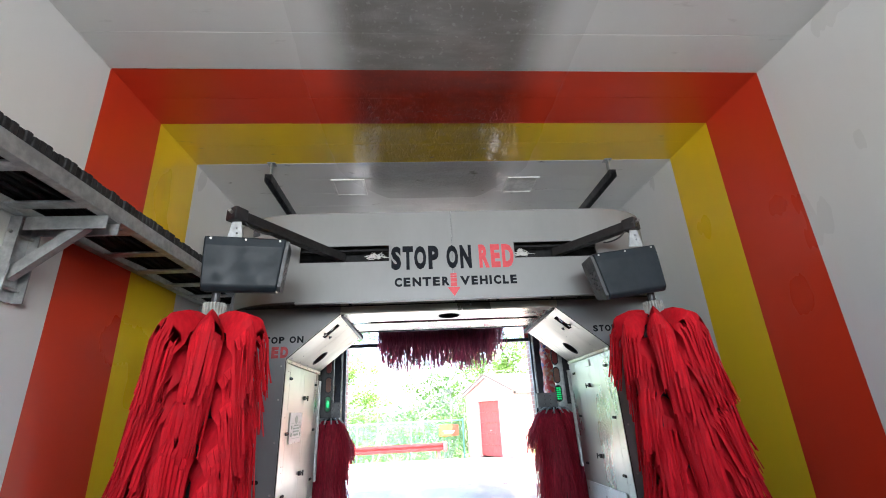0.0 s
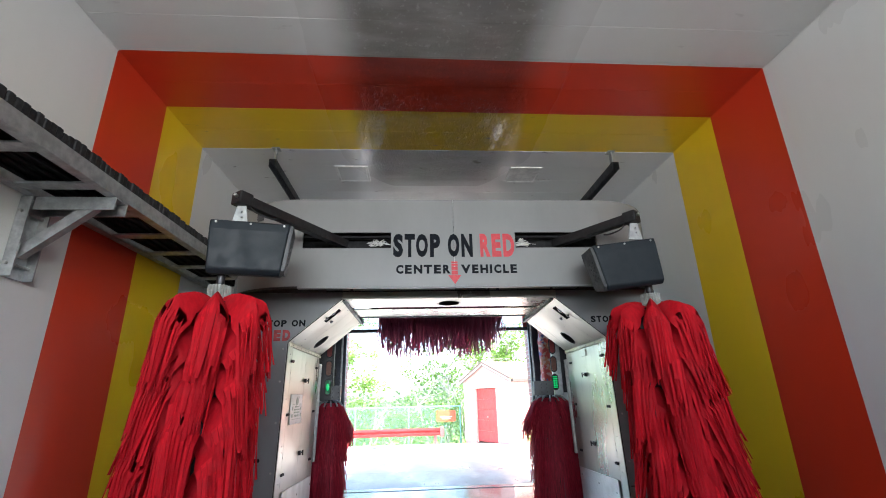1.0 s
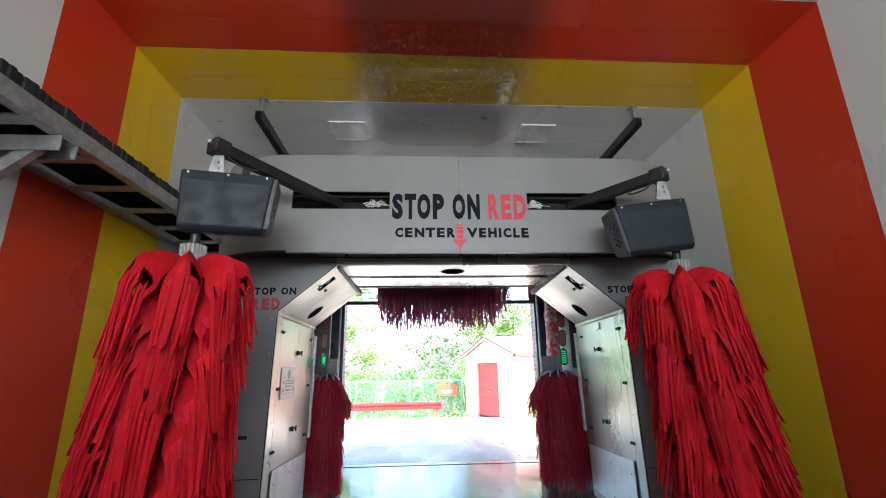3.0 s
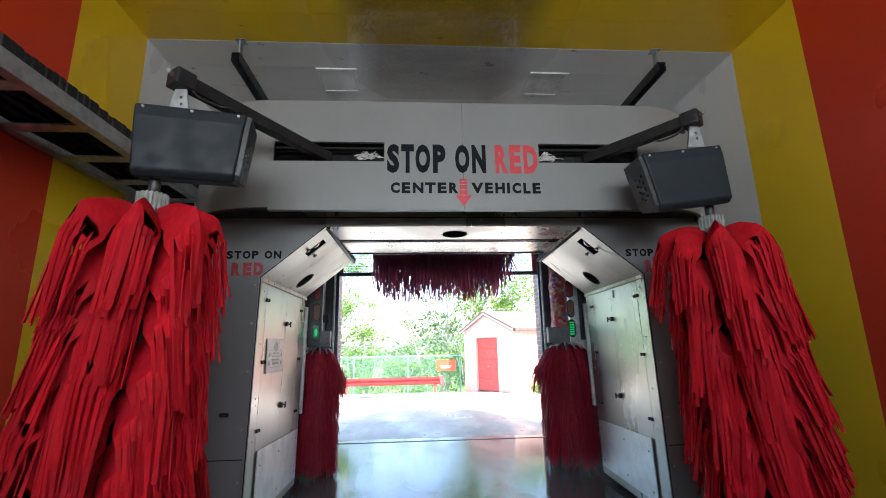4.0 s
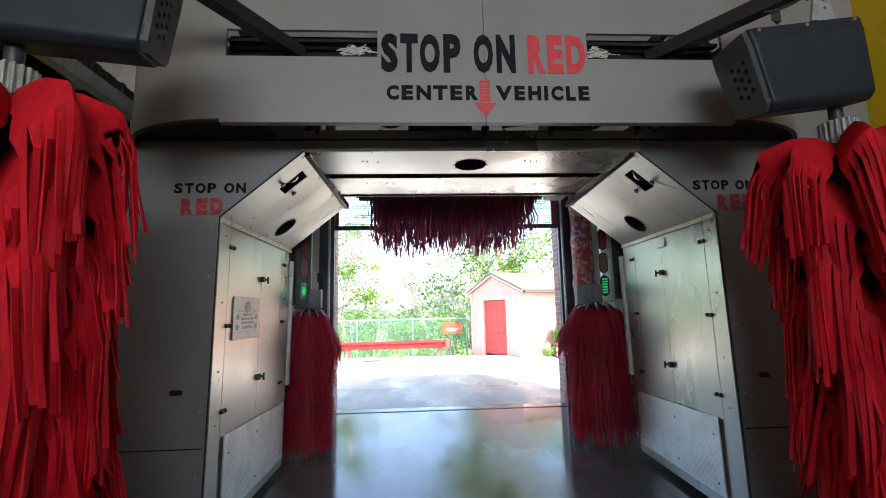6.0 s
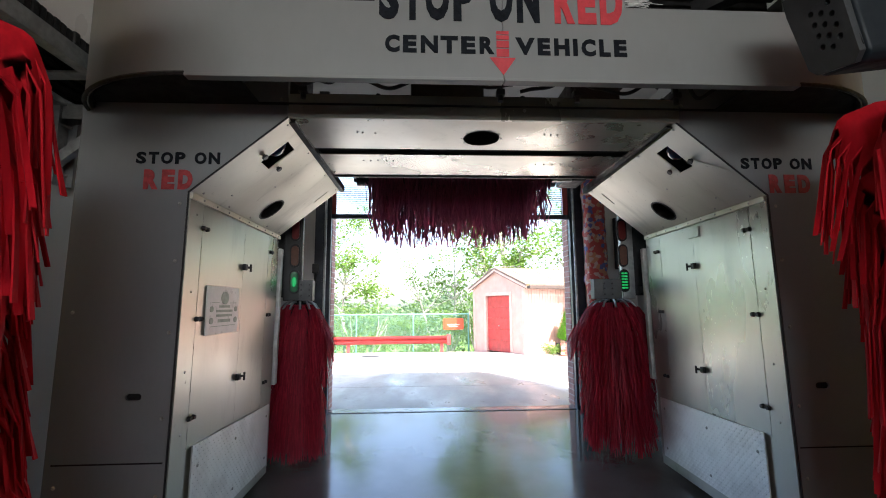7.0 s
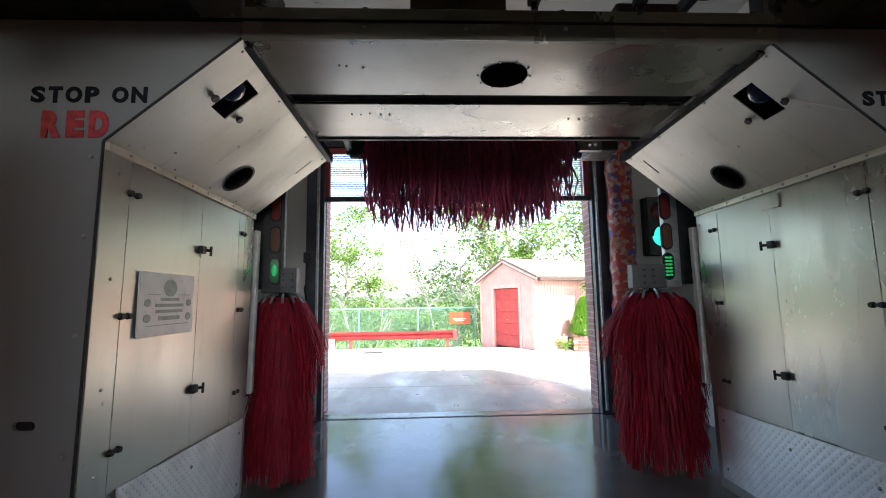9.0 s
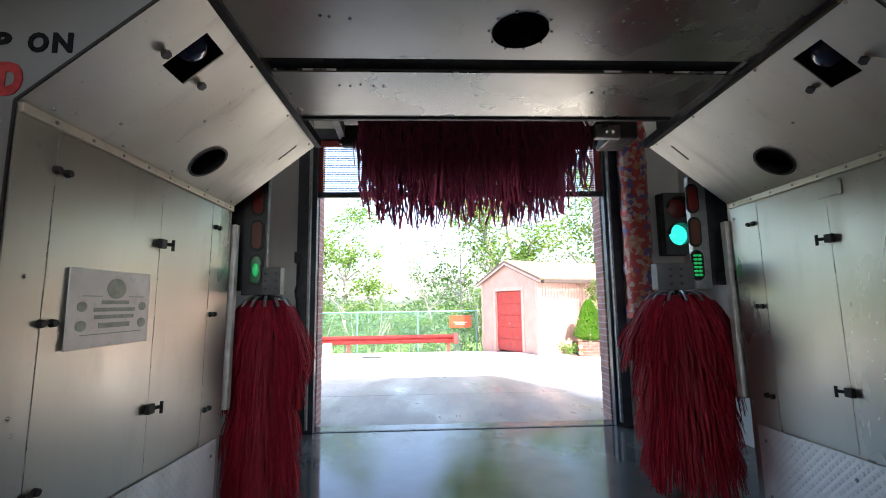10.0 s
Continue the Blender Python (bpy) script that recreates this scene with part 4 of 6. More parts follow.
# paper notice on the west side panel
note = thing("notice", (-1.51, 4.77, 1.18), "white notice with grey-green print on a steel panel", "notice")
nx = -1.5245
part("sheet", solid(nx, nx + 0.006, 4.535, 4.958, 1.168, 1.44, 0.0015), M_PAPER, note)
def bar(y0, y1, z0, z1):
    return solid(nx + 0.005, nx + 0.0075, y0, y1, z0, z1)
for y0, y1, z0, z1 in ((4.685, 4.831, 1.318, 1.332), (4.649, 4.867, 1.292, 1.306), (4.653, 4.862, 1.266, 1.28), (4.676, 4.84, 1.234, 1.252), (4.594, 4.913, 1.212, 1.215), (4.594, 4.685, 1.345, 1.348), (4.831, 4.922, 1.345, 1.348)):
    part("print_bar", bar(y0, y1, z0, z1), M_NOTEINK, note, smooth=0)
for cy, cz, r in ((4.758, 1.375, 0.05), (4.594, 1.31, 0.022), (4.913, 1.31, 0.022), (4.594, 1.245, 0.024), (4.913, 1.245, 0.024)):
    part("print_spot", plate(ring(cy, cz, r, 20, r * 0.75), [], 0.002, frame_of((nx + 0.006, 0, 0), (0, 1, 0), (0, 0, 1))), M_NOTEINK, note, smooth=0)


# ---- brushes ----
def felt_flap(rnd, centre, a, z0, shoulder, half, length, lean, top):
    """One felt flap: a sheet pointed at the hub that folds over a shoulder, slit from there down into blunt strips."""
    out, across = Vector((math.cos(a), math.sin(a), 0)), Vector((-math.sin(a), math.cos(a), 0))
    count, thick = 10, 0.005
    fold, gather = rnd.uniform(0.09, 0.15), rnd.uniform(0.66, 0.90)
    flare, swing = rnd.uniform(0.0, 0.085), rnd.uniform(-0.03, 0.03)
    cut = rnd.uniform(0.0, 0.03)
    rows = [(0.066, 0.012, 0.10, 0.0), (0.12, 0.026, 0.36, 0.45), (0.19, 0.024, 0.62, 0.8), (shoulder - 0.065, -0.010, 0.80, 0.9),
            (shoulder - 0.040, -0.030, 0.88, 1.0), (shoulder - 0.020, -0.052 - cut, 0.95, 1.0)]
    v, faces = [], []

    def put(p):
        p = centre + p + Vector((lean[0], lean[1], 0)) * (top - p.z)
        v.append((p.x, p.y, max(p.z, 0.03)))
        return len(v) - 1

    # the whole sheet, front and back
    grid = []
    for r, z, spread, bent in rows:
        line = []
        for i in range(count + 1):
            f = i / count - 0.5
            e = (2 * f) ** 2
            p = out * (r - 0.085 * e * bent) + across * (2 * half * f * spread) + Vector((0, 0, z0 + z - fold * (0.35 * e + 0.65 * abs(2 * f)) * bent))
            line.append((put(p), put(p - out * thick - Vector((0, 0, thick * 0.5)))))
        grid.append(line)
    for u, w in zip(grid, grid[1:]):
        for i in range(count):
            faces.append((u[i][0], u[i + 1][0], w[i + 1][0], w[i][0]))
            faces.append((u[i][1], w[i][1], w[i + 1][1], u[i + 1][1]))
        for i, flip in ((0, 0), (count, 1)):
            q = (u[i][0], w[i][0], w[i][1], u[i][1])
            faces.append(q[::-1] if flip else q)
    # strips below the slits
    r0, z1 = rows[-1][0], rows[-1][1]
    for i, deep in [(i, d) for d in (0.0, 0.026) for i in range(count) if d == 0 or 1 <= i < count - 1]:
        f = (i + 0.5 + (rnd.uniform(-0.6, 0.6) if deep else 0.0)) / count - 0.5
        e = (2 * f) ** 2
        l = (length * (0.94 if deep else 1.0) * (rnd.uniform(0.86, 1.04) if rnd.random() < 0.8 else rnd.uniform(0.66, 0.86)) - cut) * (1 - 0.12 * e)
        l = min(l, z0 + z1 - 0.12)
        flick, wob, tw, cant = rnd.uniform(-0.025, 0.022), rnd.uniform(-0.014, 0.014), rnd.uniform(-0.9, 0.9), rnd.uniform(-0.6, 0.6) + 0.9 * f
        prev = [grid[-1][i][0], grid[-1][i + 1][0], grid[-1][i + 1][1], grid[-1][i][1]]
        wide = half / count * rnd.uniform(0.76, 0.94)
        for step in range(1, 6):
            h = step / 5
            r = r0 + 0.022 * min(1.0, 5 * h) - deep * min(1.0, 3 * h) - 0.085 * e * (1 - 0.5 * h) + flare * h + flick * h * h
            u = 2 * half * f * (0.95 + (gather - 0.95) * h) + (swing + wob) * h * h
            turn = a + cant * min(1.0, 2.5 * h) + tw * h * h
            side, face = Vector((-math.sin(turn), math.cos(turn), 0)), Vector((math.cos(turn), math.sin(turn), 0))
            c = out * r + across * u + Vector((0, 0, z0 + z1 - fold * (0.35 * e + 0.65 * abs(2 * f)) - h * l))
            ring_now = [put(c - side * wide), put(c + side * wide), put(c + side * wide - face * thick), put(c - side * wide - face * thick)]
            faces += [(prev[k], prev[(k + 1) % 4], ring_now[(k + 1) % 4], ring_now[k]) for k in range(4)]
            prev = ring_now
        faces.append(tuple(prev))
    me = bpy.data.meshes.new("felt")
    me.from_pydata(v, [], faces)
    bm = bmesh.new()
    bm.from_mesh(me)
    bpy.data.meshes.remove(me)
    return bm


def hanging_brush(owner, cx, cy, top, tiers, pitch, flaps, seed, mat, length, lean, phase, spiral, slim):
    """Felt flaps round an upright shaft, tier under tier."""
    rnd = random.Random(seed)
    for k in range(tiers):
        for j in range(flaps):
            a = 2 * math.pi * (j + phase + spiral * k + rnd.uniform(-0.09, 0.09)) / flaps
            shoulder = (0.350 if k == 0 else 0.328 - slim * k) * rnd.uniform(0.94, 1.06)
            bm = felt_flap(rnd, Vector((cx, cy, 0)), a, top - pitch * k + rnd.uniform(-0.03, 0.015), shoulder, (0.100 if k == 0 else 0.104) * rnd.uniform(0.92, 1.06), length * rnd.uniform(0.88, 1.10), lean, top)
            part("felt_flap", bm, mat, owner, smooth=35)


def motor_housing(owner, cx, cy, turn, s, lift, roll=0.0):
    """Slate plastic motor cover, tapered below, with a drilled end cap."""
    m = Matrix.Translation((cx, cy, 2.4)) @ Matrix.Rotation(radians(-roll), 4, "Y") @ pose(0, 0, lift - 2.4, 0, 0, turn)
    prof = [(-0.115, 2.59), (0.115, 2.59), (0.122, 2.52), (0.108, 2.27), (0.08, 2.235), (-0.075, 2.205), (-0.108, 2.235), (-0.122, 2.52)]
    lx = 0.268

    def end(e, z):
        return e * lx - e * (0.045 if e == -s else 0.012) * (2.59 - z) / 0.38

    bm = bmesh.new()
    rings = [[bm.verts.new((end(e, z), y, z)) for y, z in prof] for e in (-1, 1)]
    n = len(prof)
    for u, v in zip(rings, rings[1:]):
        for k in range(n):
            bm.faces.new((u[k], u[(k + 1) % n], v[(k + 1) % n], v[k]))
    bm.faces.new(rings[0][::-1])
    bm.faces.new(rings[-1])
    bmesh.ops.recalc_face_normals(bm, faces=bm.faces)
    bm.faces.layers.bool.new("flat")
    bevelled(bm, lambda: list(bm.faces), lambda: [e for e in bm.edges if e.calc_face_angle(0) > 0.25], 0.014, 3)
    bmesh.ops.transform(bm, matrix=m, verts=bm.verts)
    cover = part("motor_cover", bm, M_HOUSING, owner, "slate plastic motor cover", smooth=75)
    # end cap on the side towards the drive, with two rows of air holes
    tilt = Vector((-s * 0.118, 0, 1)).normalized()
    at = m @ frame_of((-s * (lx - 0.004), 0, 2.59), (0, 1, 0), tilt)
    bm = plate([(y * 0.9, (z - 2.59) * 0.95 - 0.012) for y, z in prof], [ring(0.036 * (c - 1) - 0.02, -0.13 - 0.045 * r - 0.02 * (c % 2), 0.0115, 10) for c in range(3) for r in range(4)], -s * 0.028, at)
    # near-black sheet paints the shade behind the air holes
    part("cap_inside", plate(rect(-0.10, 0.10, -0.33, -0.06), [], -s * 0.003, at @ Matrix.Translation((0, 0, -s * 0.006))), M_HOLE, cover, "near-black sheet for the shade inside the cap")
    part("end_cap", bm, M_CAP, cover, "grey end cap with air holes", smooth=30)
    for x in (-0.225, 0.0, 0.225):
        part("screw", rod(bmesh.new(), m @ Vector((x, -0.110, 2.568)), m @ Vector((x, -0.126, 2.568)), 0.0075, 8), M_SCREW, cover)
    return cover


def side_brush(s, cx, cy, box_at, turn, tip, seed, lean):
    """An arm out of the hood's slot with motor, shaft and hanging felt."""
    b = thing("side_brush", (cx, cy, 0.1), "red felt side brush hanging from a dark steel arm", "car wash brush", "front side brushes")
    root = Vector((s * 1.005, HY + 0.12, 2.77))
    head = Vector(tip)
    bm = beam(bmesh.new(), root, head, 0.07, 0.075)
    part("arm", bm, M_ARM, b, "black steel box arm", smooth=0)
    d = (head - root).normalized()
    part("arm_head", box(bmesh.new(), -0.055, 0.055, -0.06, 0.05, -0.05, 0.05, 0.012, Matrix.Translation(head) @ d.to_track_quat("Y", "Z").to_matrix().to_4x4()), M_ARM, b, "black clevis")
    for e in (-0.02, 0.025):
        p = head + d * e
        part("pivot_bolt", rod(bmesh.new(), p + Vector((0, -0.075, 0)), p + Vector((0, 0.06, 0)), 0.012, 8), M_SCREW, b)
    # white bracket under the arm head
    m = frame_of((head.x, head.y, 0), (1, 0, 0), (0, 0, 1))
    zt = head.z - 0.01
    part("bracket", plate([(-0.055, 2.60), (0.06, 2.60), (0.055, 2.64), (0.035, zt - 0.03), (0.022, zt), (-0.01, zt), (-0.022, zt - 0.03)], [ring(0.012, 2.70, 0.008, 10), ring(0.016, 2.66, 0.008, 10)], -0.014, m), M_GALV, b, "grey pivot bracket", smooth=0)
    part("air_line", hose(bmesh.new(), [head + Vector((-s * 0.02 - s * 0.03 * t, 0.02 * math.sin(t), -0.05 - 0.018 * t + 0.012 * (t - 4) ** 2 / 4)) for t in range(9)], 0.007, 6), M_BLACK, b, "black air line")
    motor_housing(b, *box_at, turn, s, *((0.015,) if s < 0 else (-0.018, 7.0)))
    part("shaft", rod(bmesh.new(), (cx, cy, 0.15), (cx, cy, 2.25), 0.028, 12), M_DARK, b)
    ribs = [(cx + r * math.cos(2 * math.pi * k / 80), cy + r * math.sin(2 * math.pi * k / 80)) for k, r in enumerate([0.060, 0.074, 0.074, 0.060] * 20)]
    bm = plate(ribs, [], 0.22, frame_of((0, 0, 1.93), (1, 0, 0), (0, 1, 0)))
    part("hub", bm, M_HUB, b, "grey ribbed hub", smooth=0)
    part("core", rod(bmesh.new(), (cx, cy, 0.2), (cx, cy, 2.03), 0.11, 18), M_BLACK, b, "black brush core")
    hanging_brush(b, cx, cy, 2.065, 9, 0.215, 8, seed, M_FELT, 0.50, lean, 0.45 if s < 0 else 0.33, -0.09 if s < 0 else 0.06, -0.009 if s < 0 else 0.0)
    return b


side_brush(-1, -1.70, 3.12, (-1.535, 3.156), 12, (-1.62, 3.10, 2.80), 11, (-0.03, 0.0))
side_brush(1, 1.59, 3.53, (1.395, 3.515), -1, (1.495, 3.43, 2.795), 23, (0.07, 0.0))


def domed_brush(owner, cx, cy, top, bottom, radius, tiers, seed, mat):
    """Strips that spring from a hub, arch over like a dome and hang in tufts, tier under tier."""
    rnd = random.Random(seed)
    for k in range(tiers):
        z0 = top - (top - bottom - 0.42) * k / (tiers - 1)
        rk = radius * (1.06 if k == 0 else 0.95 - 0.03 * k)
        tufts = 24 if k == 0 else 20
        for j in range(tufts):
            a = 2 * math.pi * (j + rnd.uniform(-0.25, 0.25)) / tufts
            rb = Ribbons(True)
            ln = rnd.uniform(0.40, 0.54)
            rt = rk * rnd.uniform(0.93, 1.04)
            for i in range(26):
                f = rnd.uniform(-0.5, 0.5)
                l = ln * rnd.uniform(0.68, 1.08)
                kick, curl = rnd.uniform(-0.05, 0.045) + (0.03 if k == 0 else 0.0), rnd.uniform(-0.12, 0.12)
                up = rnd.uniform(-0.012, 0.02)
                pts, sides = [], []
                for r, z, sp in ((0.05, -0.02, 0.15), (0.28 * rt, 0.022, 0.35), (0.50 * rt, 0.014, 0.55), (0.68 * rt, -0.035, 0.8), (0.80 * rt, -0.10, 1.0),
                                 (0.88 * rt + 0.3 * kick, -0.18, 1.05), (0.94 * rt + 0.5 * kick, -0.12 - 0.45 * (l - 0.12), 1.1), (0.99 * rt + 0.8 * kick, -0.12 - 0.75 * (l - 0.12), 1.1), (1.01 * rt + kick, -l, 1.15)):
                    ang = a + f * sp * 2 * math.pi / tufts * 1.15 + curl * max(0.0, -z) / l
                    pts.append(Vector((cx + r * math.cos(ang), cy + r * math.sin(ang), max(z0 + z + up * min(1, r / rt), 0.04))))
                    sides.append(Vector((-math.sin(ang + 2 * curl), math.cos(ang + 2 * curl), 0.0)))
                rb.add(pts, sides, rnd.uniform(0.006, 0.0105), 0.003)
            part("felt_tuft", rb.bm(), mat, owner, smooth=50)
    # dark holders that bend over the crown
    for j in range(12):
        a = 2 * math.pi * (j + 0.5) / 12
        bm = hose(bmesh.new(), [(cx + r * radius * math.cos(a), cy + r * radius * math.sin(a), top + z) for r, z in ((0.12, 0.03), (0.25, 0.052), (0.40, 0.050), (0.54, 0.030), (0.66, -0.015))], 0.010, 6)
        part("holder_arm", bm, M_GALV, owner, "grey holder arm")

# brushes behind the gantry
for s, cx, r in ((-1, -1.45, 0.25), (1, 1.43, 0.325)):
    b = thing("rear_brush", (cx, 6.15, 0.1), "dark red felt side brush behind the gantry", "car wash brush", "rear side brushes")
    part("shaft", rod(bmesh.new(), (cx, 6.15, 0.12), (cx, 6.15, 1.45), 0.03, 12), M_DARK, b)
    part("hub", rod(bmesh.new(), (cx, 6.15, 1.33), (cx, 6.15, 1.38), 0.07, 16), M_DARK, b)
    part("core", rod(bmesh.new(), (cx, 6.15, 0.15), (cx, 6.15, 1.33), 0.08, 14), M_BLACK, b)
    domed_brush(b, cx, 6.15, 1.31, 0.12, r, 4, 40 + s, M_FELT_REAR)

top_brush = thing("top_brush", (0, 6.45, 2.0), "red felt top brush, paled for veil glare, with strips hanging from a roller", "car wash brush")
part("roller", rod(bmesh.new(), (-1.0, 6.45, 2.62), (1.02, 6.45, 2.62), 0.09, 18), M_DARK, top_brush)
rnd = random.Random(5)
for seg in range(12):
    rb = Ribbons(True)
    xa = -0.87 + 1.75 * seg / 12
    for k in range(105):
        x = xa + 1.75 / 12 * rnd.random()
        edge = max(0.0, (abs(x) - 0.62) / 0.26)
        th = rnd.uniform(0.15, math.pi - 0.15) * rnd.choice((1, 1, -0.15))
        cy, sy = math.cos(th), math.sin(th)
        zend = 1.92 + 0.42 * rnd.random() ** 0.95 + 0.13 * edge * edge
        dx, dy = rnd.uniform(-0.09, 0.09) - 0.07 * edge * math.copysign(1, x), rnd.uniform(-0.04, 0.04)
        reach = 0.10 + 0.24 * abs(cy) * rnd.uniform(0.75, 1.05)
        w1, w2 = rnd.uniform(-0.035, 0.035), rnd.uniform(-0.05, 0.05)
        pts = [Vector((x, 6.45 + 0.09 * cy, 2.62 + 0.09 * sy)), Vector((x + 0.1 * dx, 6.45 + (0.12 + 0.4 * reach) * cy, 2.66 + 0.12 * sy)),
               Vector((x + 0.3 * dx + w1, 6.45 + math.copysign(reach, cy) * 0.85 + dy * 0.4, 2.58)), Vector((x + 0.55 * dx, 6.45 + math.copysign(reach, cy) + dy * 0.7, 2.42)),
               Vector((x + 0.8 * dx + w2, 6.45 + math.copysign(reach, cy) + dy, zend + 0.18)), Vector((x + dx, 6.45 + math.copysign(reach * 0.94, cy) + dy * 1.3, zend))]
        a = rnd.uniform(-2.4, 2.4)
        rb.add(pts, [Vector((math.cos(a * t / 5), math.sin(a * t / 5), 0)) for t in range(6)], rnd.uniform(0.011, 0.019), 0.003)
    part("felt_flap", rb.bm(), M_FELT_TOP, top_brush, smooth=50)
for s in (-1, 1):
    part("lift_arm", beam(bmesh.new(), (s * 0.99, 5.55, 2.72), (s * 1.0, 6.48, 2.62), 0.05, 0.09), M_WHITEPL if s < 0 else M_DARK, top_brush, "steel lift arm", smooth=0)
    part("bearing", rod(bmesh.new(), (s * 0.93, 6.45, 2.62), (s * 1.03, 6.45, 2.62), 0.06, 14), M_DARK, top_brush)
bm = plate(rect(0.93, 1.12, 2.52, 2.62), [ring(1.02, 2.565, 0.014, 12), ring(1.065, 2.565, 0.014, 12)], 0.05, frame_of((0, 6.25, 0), (1, 0, 0), (0, 0, 1)))
part("motor_plate", bm, M_GALV, top_brush, "grey motor plate with two holes", smooth=0)
part("motor", solid(1.08, 1.30, 6.28, 6.60, 2.55, 2.78, 0.02), M_DARK, top_brush, "dark motor")
for x in (-1.16, 1.16):
    part("lift_rail", solid(x - 0.04, x + 0.04, 5.6, 5.7, 2.3, 3.1), M_DARK, top_brush, smooth=0)


# added block, hidden by the soffit: keeps exit glare off the white ceiling
part("lift_frame", solid(-1.02, 1.04, 6.22, 6.68, 2.76, 3.14, 0.02), M_DARK, top_brush, "added dark block, out of view, that cuts ceiling glare")


# ---- signal lights behind the gantry ----
def signal_unit(s, xp0, xp1, xl, box_x):
    y = 5.93
    u = thing("signal_light", (xl, y, 1.36), "grey signal panel with red, amber and lit green oval lamps", "signal light", "oval signal lights")
    part("panel", solid(xp0, xp1, y, y + 0.05, 1.37, 2.14, 0.006), M_GALV if s > 0 else M_CAP, u, "grey panel")
    part("shade_side", solid(xp1 - 0.02, xp1 + 0.16, y + 0.02, y + 0.12, 1.40, 2.16, 0.006) if s > 0 else solid(xp0 - 0.14, xp0 + 0.01, y + 0.02, y + 0.12, 1.40, 2.16, 0.006), M_DARK, u, "dark side cover")
    for zc, mat, lab in ((1.985, M_REDLENS, "unlit red oval lamp"), (1.755, M_AMBERLENS, "unlit amber oval lamp"), (1.53, M_GREEN, "lit green oval lamp")):
        fmx = frame_of((0, y - 0.001, 0), (1, 0, 0), (0, 0, 1))
        lamp = part("lamp", plate(oblong(xl, zc, 0.088, 0.205), [], 0.010, fmx), M_BLACK, u, lab, smooth=0)
        if mat is M_GREEN and s > 0:
            bm = bmesh.new()
            for r in range(6):
                for c in (-1, 1):
                    bmesh.ops.create_uvsphere(bm, u_segments=8, v_segments=6, radius=0.011, matrix=Matrix.Translation((xl + c * 0.014, y - 0.014, zc - 0.065 + 0.026 * r)) @ Matrix.Diagonal((1.5, 0.6, 0.8, 1)))
            part("glass", plate(oblong(xl, zc, 0.068, 0.185), [], 0.013, fmx), M_HOLE, lamp, smooth=0)
            part("light_points", bm, mat, lamp, "green light points")
        else:
            bm = plate(oblong(xl, zc, 0.062, 0.172), [], 0.016, fmx)
            glass = part("glass", bm, M_GREENDIM if mat is M_GREEN else mat, lamp, smooth=0)
            if mat is M_GREEN:
                bm = bmesh.new()
                bmesh.ops.create_uvsphere(bm, u_segments=14, v_segments=10, radius=0.02, matrix=Matrix.Translation((xl, y - 0.016, zc)) @ Matrix.Diagonal((1.0, 0.5, 2.2, 1)))
                part("lit_core", bm, M_GREEN, glass, "bright green core")
    jb = part("junction_box", solid(min(box_x), max(box_x), y - 0.02, y + 0.06, 1.37, 1.545, 0.004), M_MID, u, "grey box with bolts")
    cx = sum(box_x) / 2
    for dx in (-0.035, 0.035):
        for dz in (0.04, 0.09, 0.135):
            part("bolt", rod(bmesh.new(), (cx + dx, y - 0.02, 1.37 + dz), (cx + dx, y - 0.032, 1.37 + dz), 0.009, 6), M_DARK, jb)
    part("carrier", beam(bmesh.new(), (s * 1.62, GB, 1.45), (s * 1.62, y + 0.05, 1.45), 0.06, 0.06), M_DARK, u, smooth=0)


signal_unit(-1, -1.54, -1.385, -1.445, (-1.40, -1.285))
signal_unit(1, 1.44, 1.555, 1.455, (1.17, 1.42))

# ---- exit ----
door = thing("door_1", (0.05, YN, 0), "raised sectional exit door with ribbed clear panes in red frames", "door", kind="structure")
for x0, x1, nm in ((DL - 0.10, DL + 0.005, "jamb"), (DR - 0.005, DR + 0.17, "jamb")):
    part(nm, solid(x0, x1, YN - 0.06, YN + 0.02, 0.0, 3.14, 0.004), M_FRAME, door, "slate steel jamb")
    part("track", solid(x0 + 0.03, x0 + 0.055, YN - 0.11, YN - 0.06, 0.05, 3.3, 0.003), M_GALV, door, "galvanised door track")
part("jamb", solid(DL - 0.20, DL - 0.10, YN - 0.05, YN - 0.002, 0.0, 3.14, 0.004), M_FRAME, door, "slate steel jamb")
part("bottom_bar", solid(DL, DR, YN - 0.03, YN + 0.03, 2.455, 2.515, 0.006), M_FRAME, door, "dark bottom bar")
part("header", solid(DL - 0.1, DR + 0.17, YN - 0.06, YN - 0.002, 3.10, 3.22), M_FRAME, door)
for x0, x1 in ((DL + 0.004, DL + 0.055), (DR - 0.075, DR - 0.004), (-0.01, 0.04)):
    part("stile", solid(x0, x1, YN - 0.02, YN + 0.02, 2.515, 3.10, 0.003), M_REDPAINT, door, "red stile")
part("rail", solid(DL, DR, YN - 0.018, YN + 0.018, 3.03, 3.10, 0.003), M_REDPAINT, door, "red top rail")
for x0, x1 in ((DL + 0.056, -0.011), (0.041, DR - 0.076)):
    bm = solid(x0, x1, YN - 0.004, YN + 0.004, 2.516, 3.03)
    for k in range(19):
        box(bm, x0, x1, YN - 0.008, YN - 0.004, 2.530 + 0.026 * k, 2.538 + 0.026 * k)
    ob = part("pane", bm, M_PANE, door, "ribbed clear pane", smooth=0)
    ob.visible_shadow = False
part("sill_strip", solid(DL, DR, YN - 0.02, YN + 0.015, 0.0, 0.005), M_DARK, door, "metal floor strip")
